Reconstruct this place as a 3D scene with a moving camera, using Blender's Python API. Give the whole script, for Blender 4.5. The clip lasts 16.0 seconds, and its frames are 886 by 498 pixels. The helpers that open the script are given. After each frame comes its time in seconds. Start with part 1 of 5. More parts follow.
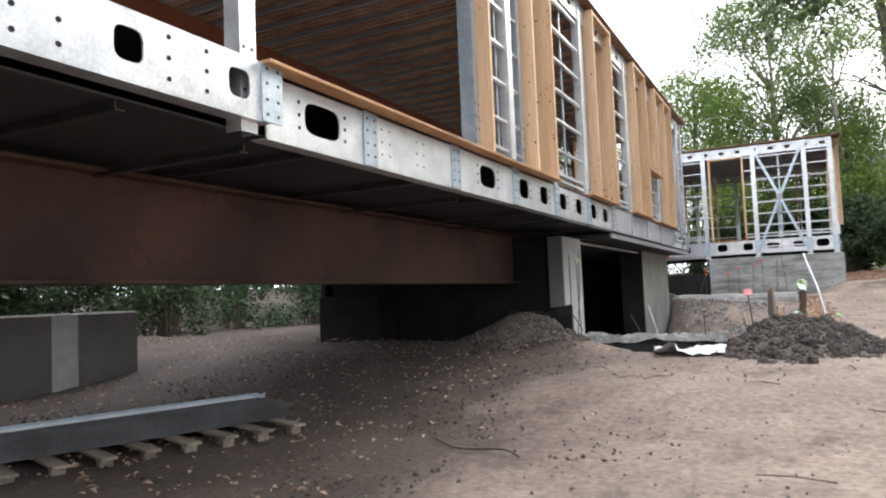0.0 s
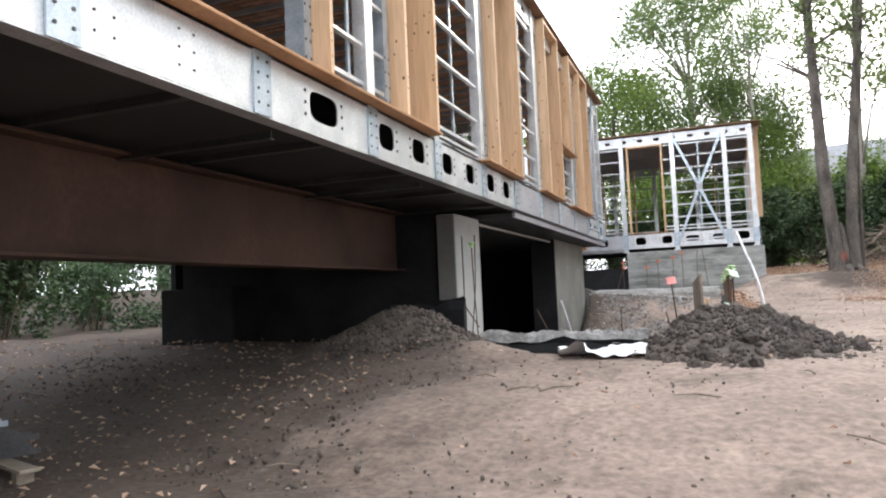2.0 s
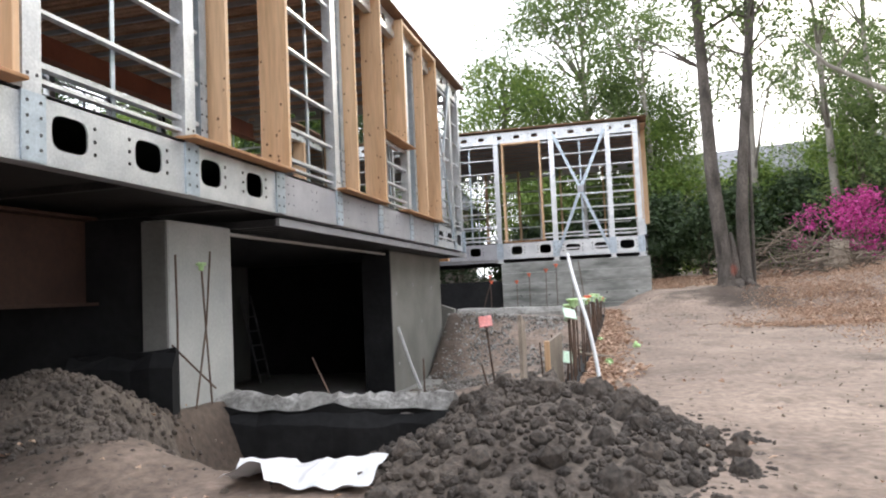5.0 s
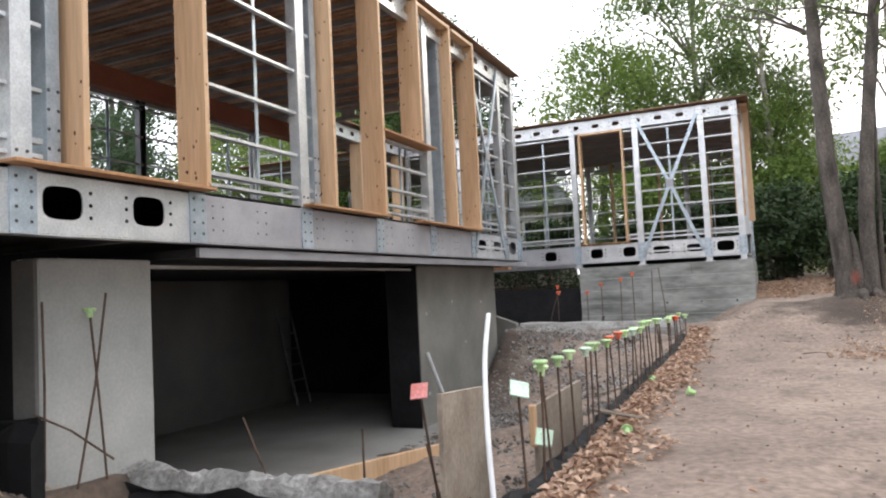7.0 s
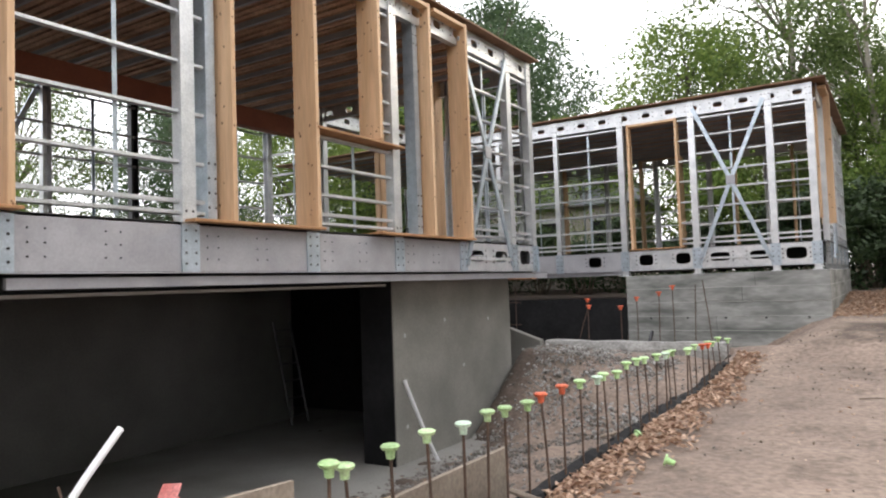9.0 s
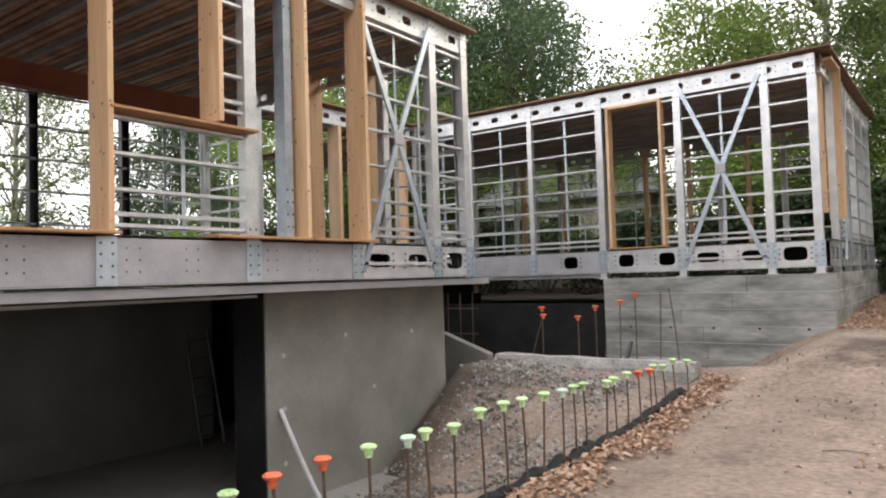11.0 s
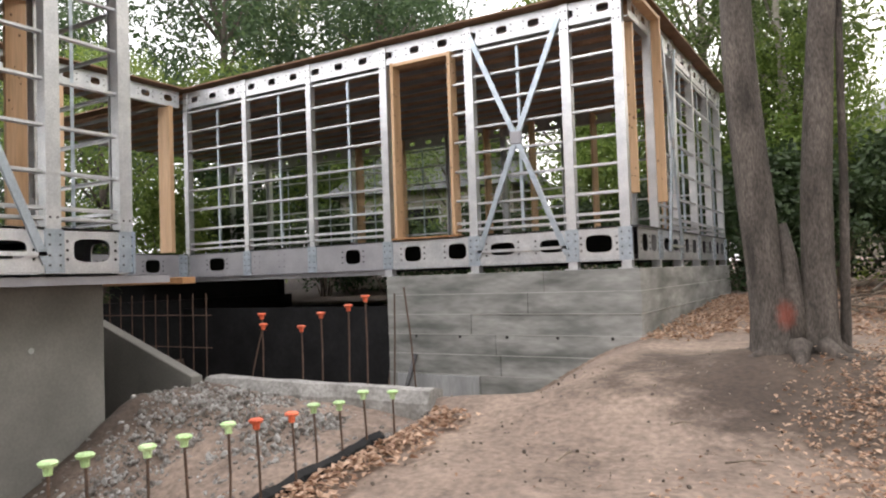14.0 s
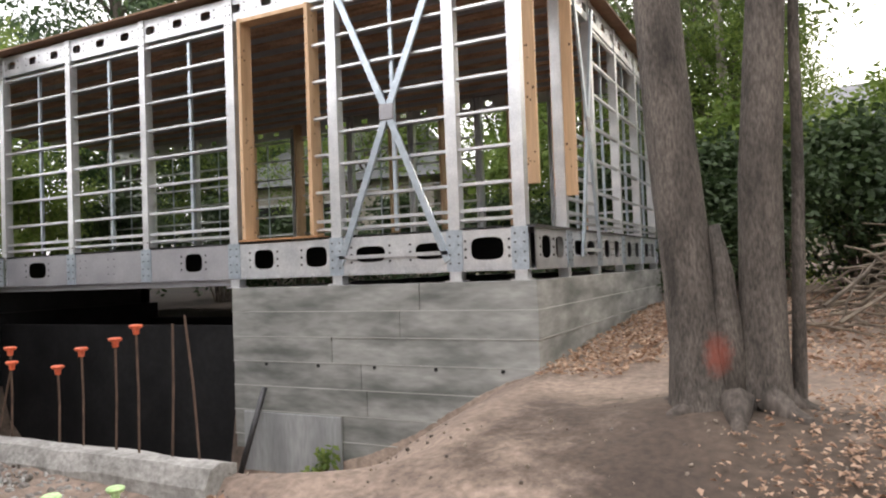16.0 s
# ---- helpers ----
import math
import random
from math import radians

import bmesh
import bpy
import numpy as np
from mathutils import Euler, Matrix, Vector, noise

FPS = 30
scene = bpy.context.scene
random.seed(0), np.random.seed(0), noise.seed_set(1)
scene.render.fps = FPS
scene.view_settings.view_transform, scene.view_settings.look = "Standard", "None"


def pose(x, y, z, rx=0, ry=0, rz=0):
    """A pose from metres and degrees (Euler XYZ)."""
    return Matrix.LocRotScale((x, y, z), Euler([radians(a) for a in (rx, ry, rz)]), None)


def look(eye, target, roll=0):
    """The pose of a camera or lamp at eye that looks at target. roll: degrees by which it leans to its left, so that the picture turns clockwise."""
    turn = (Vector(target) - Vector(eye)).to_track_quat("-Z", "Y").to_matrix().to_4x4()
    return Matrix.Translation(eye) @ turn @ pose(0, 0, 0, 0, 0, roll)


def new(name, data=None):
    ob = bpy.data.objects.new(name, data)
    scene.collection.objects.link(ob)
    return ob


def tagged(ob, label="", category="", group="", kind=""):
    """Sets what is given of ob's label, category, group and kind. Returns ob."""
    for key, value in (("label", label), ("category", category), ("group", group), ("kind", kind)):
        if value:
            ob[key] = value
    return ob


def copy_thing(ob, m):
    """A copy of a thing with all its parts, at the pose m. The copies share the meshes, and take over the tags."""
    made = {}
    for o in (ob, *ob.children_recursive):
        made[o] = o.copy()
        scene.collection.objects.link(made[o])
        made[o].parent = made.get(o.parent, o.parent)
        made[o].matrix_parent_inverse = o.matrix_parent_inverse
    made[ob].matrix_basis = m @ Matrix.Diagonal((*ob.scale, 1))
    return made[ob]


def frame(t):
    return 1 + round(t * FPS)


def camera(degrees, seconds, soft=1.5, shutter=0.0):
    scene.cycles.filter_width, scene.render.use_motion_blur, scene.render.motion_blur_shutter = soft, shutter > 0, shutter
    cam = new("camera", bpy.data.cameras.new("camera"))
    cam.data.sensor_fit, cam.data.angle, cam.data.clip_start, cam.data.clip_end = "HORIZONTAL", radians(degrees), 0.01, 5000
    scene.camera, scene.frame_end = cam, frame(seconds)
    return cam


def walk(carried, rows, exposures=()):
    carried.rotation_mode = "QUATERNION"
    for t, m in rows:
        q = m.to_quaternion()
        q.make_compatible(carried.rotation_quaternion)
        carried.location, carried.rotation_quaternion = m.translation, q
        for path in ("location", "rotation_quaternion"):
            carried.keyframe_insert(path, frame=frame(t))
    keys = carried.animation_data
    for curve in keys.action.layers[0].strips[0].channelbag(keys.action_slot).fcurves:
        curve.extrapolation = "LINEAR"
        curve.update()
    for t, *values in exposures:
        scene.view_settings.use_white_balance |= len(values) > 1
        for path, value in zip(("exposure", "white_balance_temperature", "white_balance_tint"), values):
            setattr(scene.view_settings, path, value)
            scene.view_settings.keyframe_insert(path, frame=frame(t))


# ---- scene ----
cam = camera(63.5, 16.0, soft=2.1)
PATH = [
    (0, (-0.759, -1.428, 2.423), (-1.661, 0.353, 2.556), -2.3),
    (0.5, (-0.895, -0.924, 2.379), (-1.747, 0.881, 2.509), -2.3),
    (1, (-0.975, -0.357, 2.316), (-1.762, 1.477, 2.443), -2.4),
    (1.5, (-0.993, 0.241, 2.267), (-1.741, 2.091, 2.395), -2.4),
    (2, (-1.021, 0.825, 2.249), (-1.733, 2.689, 2.377), -2.5),
    (2.5, (-0.978, 1.434, 2.279), (-1.589, 3.335, 2.405), -2.6),
    (3, (-0.953, 1.964, 2.367), (-1.47, 3.892, 2.485), -2.7),
    (3.5, (-0.89, 2.52, 2.378), (-1.398, 4.451, 2.499), -2.7),
    (4, (-0.77, 3.162, 2.351), (-1.269, 5.094, 2.474), -2.6),
    (4.5, (-0.578, 3.724, 2.458), (-1.069, 5.659, 2.577), -2.6),
    (4.7, (-0.499, 3.944, 2.507), (-0.985, 5.88, 2.628), -2.6),
    (6.8, (0.416, 6.086, 2.926), (-0.323, 7.942, 3.036), -2.8),
    (7, (0.521, 6.267, 2.961), (-0.296, 8.089, 3.073), -2.8),
    (7.5, (0.74, 6.747, 2.992), (-0.125, 8.546, 3.107), -2.3),
    (8, (1.008, 7.249, 3.073), (0.128, 9.042, 3.187), -2.6),
    (8.2, (1.077, 7.433, 3.107), (0.162, 9.208, 3.22), -2.6),
    (10.3, (1.851, 9.841, 3.38), (0.667, 11.45, 3.466), -1.7),
    (10.5, (1.906, 10.051, 3.373), (0.722, 11.661, 3.46), -1.7),
    (11, (2.04, 10.666, 3.409), (0.857, 12.277, 3.491), -1.8),
    (11.5, (2.165, 11.246, 3.387), (0.987, 12.861, 3.467), -1.7),
    (12, (2.364, 11.914, 3.367), (1.207, 13.544, 3.443), -1.7),
    (12.5, (2.501, 12.537, 3.348), (1.371, 14.185, 3.423), -1.8),
    (13, (2.591, 13.18, 3.359), (1.539, 14.88, 3.431), -1.9),
    (13.5, (2.713, 13.85, 3.327), (1.68, 15.561, 3.399), -2.0),
    (14, (2.758, 14.473, 3.289), (1.74, 16.193, 3.363), -2.0),
    (14.5, (2.764, 15.13, 3.291), (1.791, 16.876, 3.355), -2.1),
    (15, (2.731, 15.773, 3.39), (1.804, 17.544, 3.448), -2.1),
    (15.5, (2.639, 16.355, 3.439), (1.733, 18.137, 3.492), -2.1),
    (16, (2.602, 16.877, 3.445), (1.706, 18.664, 3.5), -2.1),
]
walk(cam, [(t, look(eye, target, roll)) for t, eye, target, roll in PATH], [(0, 0.5, 6500, 10), (1.4, 0.68, 6520, 10), (2.3, 0.56, 6550, 11), (3.5, 0.42, 6580, 11), (5, 0.42, 6600, 11), (8, 0.25, 6750, 12), (10.5, 0.27, 7100, 13), (13, 0.3, 7200, 14), (16, 0.38, 7200, 14)])

# ---- sky and sun ----
world = bpy.data.worlds.new("world")
scene.world = world
world.use_nodes = True
wt = world.node_tree
sky = wt.nodes.new("ShaderNodeTexSky")
sky.sky_type, sky.sun_disc = "NISHITA", False
sky.sun_elevation, sky.sun_rotation = radians(24), radians(18)
sky.air_density, sky.dust_density = 1.0, 4.0
haze = wt.nodes.new("ShaderNodeMix")
haze.data_type = "RGBA"
haze.inputs[0].default_value = 0.88
haze.inputs[7].default_value = (16.2, 16.9, 18.4, 1)
wt.links.new(sky.outputs[0], haze.inputs[6])
wt.links.new(haze.outputs[2], wt.nodes["Background"].inputs[0])
wt.nodes["Background"].inputs[1].default_value = 0.15
sun = new("sun", bpy.data.lights.new("sun", "SUN"))
sun.data.energy, sun.data.angle, sun.data.color = 1.5, radians(12), (1.0, 0.92, 0.80)
sun.matrix_world = look((0, 0, 40), (-math.sin(radians(18)) * 40, -math.cos(radians(18)) * 40, 40 - 40 * math.tan(radians(28))))


# ---- materials ----
def mat(name, c1, c2, scale=6.0, rough=0.7, metal=0.0, bump=0.2, fine=60.0, stretch=(1, 1, 1), streak=0.5, spread=0.0, coat=None):
    """Two colours mixed by a coarse noise, darkened by a fine one, with relief from both; spread varies the value between objects."""
    m = bpy.data.materials.new(name)
    m.use_nodes = True
    t = m.node_tree
    N, L = t.nodes, t.links
    b = N["Principled BSDF"]
    tc = N.new("ShaderNodeTexCoord")
    mp = N.new("ShaderNodeMapping")
    mp.inputs["Scale"].default_value = stretch
    L.new(tc.outputs["Object"], mp.inputs[0])
    n1, n2 = N.new("ShaderNodeTexNoise"), N.new("ShaderNodeTexNoise")
    n1.inputs["Scale"].default_value, n1.inputs["Detail"].default_value = scale, 6
    n2.inputs["Scale"].default_value, n2.inputs["Detail"].default_value = fine, 4
    for n in (n1, n2):
        L.new(mp.outputs[0], n.inputs["Vector"])
    ramp = N.new("ShaderNodeMapRange")
    ramp.inputs[1].default_value, ramp.inputs[2].default_value = 0.32, 0.68
    L.new(n1.outputs[0], ramp.inputs[0])
    mix = N.new("ShaderNodeMix")
    mix.data_type = "RGBA"
    mix.inputs[6].default_value, mix.inputs[7].default_value = (*c1, 1), (*c2, 1)
    L.new(ramp.outputs[0], mix.inputs[0])
    grain = N.new("ShaderNodeMapRange")
    grain.inputs[1].default_value, grain.inputs[2].default_value = 0.3, 0.7
    grain.inputs[3].default_value, grain.inputs[4].default_value = 1 - streak * 0.5, 1 + streak * 0.5
    L.new(n2.outputs[0], grain.inputs[0])
    hsv = N.new("ShaderNodeHueSaturation")
    L.new(mix.outputs[2], hsv.inputs["Color"])
    value = grain.outputs[0]
    if spread:
        info = N.new("ShaderNodeObjectInfo")
        sp = N.new("ShaderNodeMapRange")
        sp.inputs[3].default_value, sp.inputs[4].default_value = 1 - spread, 1 + spread
        L.new(info.outputs["Random"], sp.inputs[0])
        mul = N.new("ShaderNodeMath")
        mul.operation = "MULTIPLY"
        L.new(value, mul.inputs[0])
        L.new(sp.outputs[0], mul.inputs[1])
        value = mul.outputs[0]
    L.new(value, hsv.inputs["Value"])
    L.new(hsv.outputs[0], b.inputs["Base Color"])
    b.inputs["Metallic"].default_value = metal
    rr = N.new("ShaderNodeMapRange")
    rr.inputs[3].default_value, rr.inputs[4].default_value = max(0.05, rough - 0.12), min(1, rough + 0.12)
    L.new(n2.outputs[0], rr.inputs[0])
    L.new(rr.outputs[0], b.inputs["Roughness"])
    bp = N.new("ShaderNodeBump")
    bp.inputs["Strength"].default_value, bp.inputs["Distance"].default_value = bump, 0.02
    add = N.new("ShaderNodeMath")
    L.new(n1.outputs[0], add.inputs[0])
    L.new(n2.outputs[0], add.inputs[1])
    L.new(add.outputs[0], bp.inputs["Height"])
    L.new(bp.outputs[0], b.inputs["Normal"])
    return m


def leaf_mat(name, c1, c2, glow=0.35):
    m = bpy.data.materials.new(name)
    m.use_nodes = True
    t = m.node_tree
    N, L = t.nodes, t.links
    b = N["Principled BSDF"]
    geo = N.new("ShaderNodeNewGeometry")
    mix = N.new("ShaderNodeMix")
    mix.data_type = "RGBA"
    mix.inputs[6].default_value, mix.inputs[7].default_value = (*c1, 1), (*c2, 1)
    L.new(geo.outputs["Random Per Island"], mix.inputs[0])
    L.new(mix.outputs[2], b.inputs["Base Color"])
    b.inputs["Roughness"].default_value = 0.6
    tr = N.new("ShaderNodeBsdfTranslucent")
    L.new(mix.outputs[2], tr.inputs[0])
    ms = N.new("ShaderNodeMixShader")
    ms.inputs[0].default_value = glow
    L.new(b.outputs[0], ms.inputs[1])
    L.new(tr.outputs[0], ms.inputs[2])
    L.new(ms.outputs[0], N["Material Output"].inputs[0])
    return m


SOIL = mat("soil", (0.178, 0.133, 0.107), (0.284, 0.216, 0.172), 0.9, 0.95, 0, 0.7, 16, streak=0.6)


def dig_and_shade(m):
    """Freshly dug dark soil on the house side of the site, the house's shade painted in with it, and round the tree,
    with a ragged edge; pale trodden patches elsewhere.
    """
    t = m.node_tree
    N, L = t.nodes, t.links
    hsv = next(n for n in N if n.bl_idname == "ShaderNodeHueSaturation")
    b = N["Principled BSDF"]
    tc = next(n for n in N if n.bl_idname == "ShaderNodeTexCoord")
    sx = N.new("ShaderNodeSeparateXYZ")
    L.new(tc.outputs["Object"], sx.inputs[0])
    nz = N.new("ShaderNodeTexNoise")
    nz.inputs["Scale"].default_value, nz.inputs["Detail"].default_value = 0.8, 8
    nz.inputs["Roughness"].default_value = 0.7
    L.new(tc.outputs["Object"], nz.inputs["Vector"])

    def math_node(op, a, c, clamp=False):
        n = N.new("ShaderNodeMath")
        n.operation, n.use_clamp = op, clamp
        for i, v in enumerate((a, c)):
            if hasattr(v, "links"):
                L.new(v, n.inputs[i])
            else:
                n.inputs[i].default_value = v
        return n.outputs[0]
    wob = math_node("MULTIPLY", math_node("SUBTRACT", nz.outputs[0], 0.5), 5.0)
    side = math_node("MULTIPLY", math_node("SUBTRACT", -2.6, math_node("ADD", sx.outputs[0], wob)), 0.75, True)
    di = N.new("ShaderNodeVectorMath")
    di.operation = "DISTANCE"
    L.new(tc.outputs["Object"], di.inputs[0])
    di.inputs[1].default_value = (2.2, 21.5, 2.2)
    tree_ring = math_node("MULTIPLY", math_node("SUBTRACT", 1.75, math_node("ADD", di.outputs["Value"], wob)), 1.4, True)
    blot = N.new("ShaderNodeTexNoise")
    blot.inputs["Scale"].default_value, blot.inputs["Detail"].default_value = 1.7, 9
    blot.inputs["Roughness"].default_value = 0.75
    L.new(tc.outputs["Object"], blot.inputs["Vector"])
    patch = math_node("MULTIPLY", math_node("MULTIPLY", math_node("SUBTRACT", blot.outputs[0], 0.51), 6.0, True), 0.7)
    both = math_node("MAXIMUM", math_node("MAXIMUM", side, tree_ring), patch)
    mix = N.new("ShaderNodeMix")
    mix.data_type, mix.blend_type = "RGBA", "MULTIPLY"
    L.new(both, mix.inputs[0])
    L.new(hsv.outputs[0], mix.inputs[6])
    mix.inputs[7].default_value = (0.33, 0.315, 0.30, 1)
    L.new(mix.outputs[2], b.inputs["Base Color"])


dig_and_shade(SOIL)
DARK_SOIL = mat("dark_soil", (0.07, 0.055, 0.045), (0.13, 0.105, 0.085), 2.5, 0.95, 0, 0.7, 30, streak=0.8)
CLOD = mat("clod", (0.045, 0.037, 0.032), (0.125, 0.10, 0.082), 3, 0.95, 0, 0.7, 40, streak=0.7, spread=0.35)
GRAVEL = mat("gravel", (0.13, 0.115, 0.10), (0.34, 0.315, 0.29), 5, 0.92, 0, 0.6, 40, streak=0.6, spread=0.35)
CONCRETE = mat("concrete", (0.17, 0.165, 0.145), (0.25, 0.24, 0.215), 1.3, 0.85, 0, 0.12, 35, streak=0.2)
PALE_CONCRETE = mat("pale_concrete", (0.34, 0.345, 0.325), (0.47, 0.47, 0.445), 1.5, 0.85, 0, 0.1, 35, streak=0.15)
BOARD_CONCRETE = mat("board_concrete", (0.125, 0.132, 0.122), (0.35, 0.352, 0.335), 2.0, 0.85, 0, 0.12, 9, stretch=(0.6, 0.6, 2.0), streak=0.35, spread=0.1)
LOW_CONCRETE = mat("low_concrete", (0.24, 0.25, 0.25), (0.36, 0.37, 0.37), 1.6, 0.85, 0, 0.1, 12, stretch=(2.2, 2.2, 0.5), streak=0.25)
# Darker concrete copy; shade of the pillar side and garage wall put in.
SHADED_CONCRETE = mat("shaded_concrete", (0.10, 0.098, 0.09), (0.16, 0.155, 0.145), 0.9, 0.85, 0, 0.1, 30, streak=0.2)
SLAB = mat("slab", (0.20, 0.19, 0.175), (0.28, 0.27, 0.25), 1.1, 0.8, 0, 0.08, 30, streak=0.2)
RUBBLE = mat("rubble", (0.22, 0.215, 0.20), (0.40, 0.39, 0.37), 4, 0.95, 0, 0.6, 25, streak=0.5)
GREY_RUBBLE = mat("grey_rubble", (0.15, 0.145, 0.135), (0.36, 0.35, 0.335), 5, 0.95, 0, 0.8, 25, streak=0.6)
MEMBRANE = mat("membrane", (0.010, 0.010, 0.011), (0.019, 0.019, 0.02), 2, 0.8, 0, 0.25, 12)
MEMBRANE.node_tree.nodes["Principled BSDF"].inputs["Specular IOR Level"].default_value = 0.2
GALV = mat("galvanised", (0.60, 0.62, 0.64), (0.78, 0.79, 0.80), 5, 0.36, 0.7, 0.05, 60, streak=0.25, spread=0.12)
BLUE_GALV = mat("blue_galvanised", (0.40, 0.47, 0.53), (0.55, 0.62, 0.68), 7, 0.4, 0.7, 0.05, 60, streak=0.25, spread=0.1)
DULL_STEEL = mat("dull_steel", (0.34, 0.34, 0.36), (0.42, 0.42, 0.44), 3, 0.5, 0.35, 0.05, 50, streak=0.15)
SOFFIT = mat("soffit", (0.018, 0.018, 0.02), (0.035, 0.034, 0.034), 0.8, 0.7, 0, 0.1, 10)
DARK_STEEL = mat("dark_steel", (0.06, 0.06, 0.063), (0.11, 0.11, 0.115), 3, 0.5, 0.7, 0.05, 50)
HOLE = mat("hole_black", (0.006, 0.006, 0.007), (0.012, 0.012, 0.012), 5, 0.9)
RUST = mat("rust", (0.038, 0.02, 0.015), (0.095, 0.05, 0.034), 1.0, 0.75, 0.15, 0.15, 25, streak=0.4)
RED_BEAM = mat("red_beam", (0.22, 0.07, 0.04), (0.30, 0.10, 0.055), 2, 0.7, 0, 0.05, 25, streak=0.2)
TIMBER = mat("timber", (0.54, 0.34, 0.19), (0.67, 0.455, 0.28), 2.2, 0.6, 0, 0.1, 14, stretch=(3.0, 3.0, 0.22), streak=0.22, spread=0.1)
PLY = mat("plywood", (0.34, 0.17, 0.075), (0.46, 0.25, 0.12), 3, 0.7, 0, 0.1, 30, streak=0.3, spread=0.1)
ROOF_EDGE = mat("roof_edge", (0.17, 0.095, 0.055), (0.27, 0.16, 0.095), 3, 0.75, 0, 0.1, 30, streak=0.4)
DECK = mat("roof_deck", (0.36, 0.205, 0.13), (0.60, 0.39, 0.26), 2.5, 0.75, 0, 0.1, 25, stretch=(1, 1, 1), streak=0.5)
KNOT = mat("knot", (0.09, 0.04, 0.02), (0.14, 0.07, 0.03), 40, 0.7)
OLD_WOOD = mat("old_wood", (0.20, 0.16, 0.125), (0.33, 0.275, 0.22), 3, 0.85, 0, 0.2, 30, streak=0.4, spread=0.15)
REBAR = mat("rebar", (0.075, 0.05, 0.038), (0.14, 0.09, 0.065), 12, 0.8, 0.3, 0.2, 90)
GREEN_CAP = mat("green_plastic", (0.36, 0.58, 0.24), (0.56, 0.74, 0.42), 8, 0.5, spread=0.2)
ORANGE_CAP = mat("orange_plastic", (0.62, 0.10, 0.04), (0.74, 0.17, 0.08), 8, 0.5, spread=0.15)
PALE_CAP = mat("pale_green_plastic", (0.50, 0.68, 0.52), (0.62, 0.76, 0.62), 8, 0.5)
WHITE = mat("white_plastic", (0.60, 0.60, 0.61), (0.74, 0.74, 0.75), 6, 0.45, 0, 0.1, 20, streak=0.1)
BARK = mat("bark", (0.055, 0.045, 0.038), (0.135, 0.112, 0.096), 3.5, 0.95, 0, 0.9, 18, stretch=(2.2, 2.2, 0.5), streak=0.8)
PALE_BARK = mat("pale_bark", (0.20, 0.18, 0.155), (0.34, 0.31, 0.27), 2.5, 0.9, 0, 0.5, 18, stretch=(2, 2, 0.5), streak=0.5)
PAINT_MARK = mat("orange_paint", (0.42, 0.07, 0.03), (0.58, 0.12, 0.05), 9, 0.8, 0, 0.5, 30)
LITTER = leaf_mat("leaf_litter", (0.24, 0.13, 0.08), (0.62, 0.44, 0.32), 0.2)
FOL_A = leaf_mat("foliage_mid", (0.058, 0.098, 0.03), (0.19, 0.255, 0.085), 0.5)
FOL_B = leaf_mat("foliage_dark", (0.028, 0.06, 0.026), (0.085, 0.14, 0.058), 0.38)
FOL_C = leaf_mat("foliage_light", (0.10, 0.17, 0.035), (0.24, 0.32, 0.08), 0.5)
# The thickets' deep shade is put into this leaf colour.
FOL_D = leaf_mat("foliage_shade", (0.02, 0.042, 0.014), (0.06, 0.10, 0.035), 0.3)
PINK = leaf_mat("pink_bloom", (0.45, 0.03, 0.22), (0.68, 0.10, 0.38), 0.3)
TWIG = mat("twig", (0.085, 0.066, 0.05), (0.24, 0.195, 0.15), 6, 0.9, spread=0.3)
ROOF_GREY = mat("grey_shingle", (0.16, 0.165, 0.18), (0.24, 0.245, 0.26), 3, 0.85, 0, 0.3, 20)
STUCCO = mat("stucco", (0.36, 0.33, 0.28), (0.46, 0.42, 0.36), 3, 0.9, 0, 0.2, 40)


# ---- helpers for meshes ----
def mesh_ob(name, bm, material, smooth=False):
    bmesh.ops.recalc_face_normals(bm, faces=bm.faces)
    me = bpy.data.meshes.new(name)
    bm.to_mesh(me)
    bm.free()
    me.materials.append(material)
    if smooth:
        for p in me.polygons:
            p.use_smooth = True
    return new(name, me)


def part(name, bm, material, parent, label="", smooth=False):
    ob = mesh_ob(name, bm, material, smooth)
    ob.parent = parent
    ob.matrix_parent_inverse = parent.matrix_basis.inverted()
    return tagged(ob, label)


def thing(name, at, label, category, kind="", group=""):
    ob = new(name)
    ob.location = at
    ob.empty_display_size = 0.2
    ob.matrix_basis = Matrix.Translation(at)
    return tagged(ob, label, category, group, kind)


def hull8(bm, pts):
    v = [bm.verts.new(p) for p in pts]
    for f in ((0, 1, 3, 2), (4, 6, 7, 5), (0, 4, 5, 1), (2, 3, 7, 6), (0, 2, 6, 4), (1, 5, 7, 3)):
        bm.faces.new([v[i] for i in f])
    return v


def box(bm, a, b, f=lambda x, y, z: (x, y, z)):
    """A box from corner a to corner b, through a mapping f."""
    hull8(bm, [f(x, y, z) for x in (a[0], b[0]) for y in (a[1], b[1]) for z in (a[2], b[2])])
    return bm


def bevel(bm, w):
    bmesh.ops.bevel(bm, geom=list(bm.edges), offset=w, segments=1, affect="EDGES")
    return bm


def new_box(a, b, f=lambda x, y, z: (x, y, z), w=0.0):
    bm = box(bmesh.new(), a, b, f)
    return bevel(bm, w) if w else bm


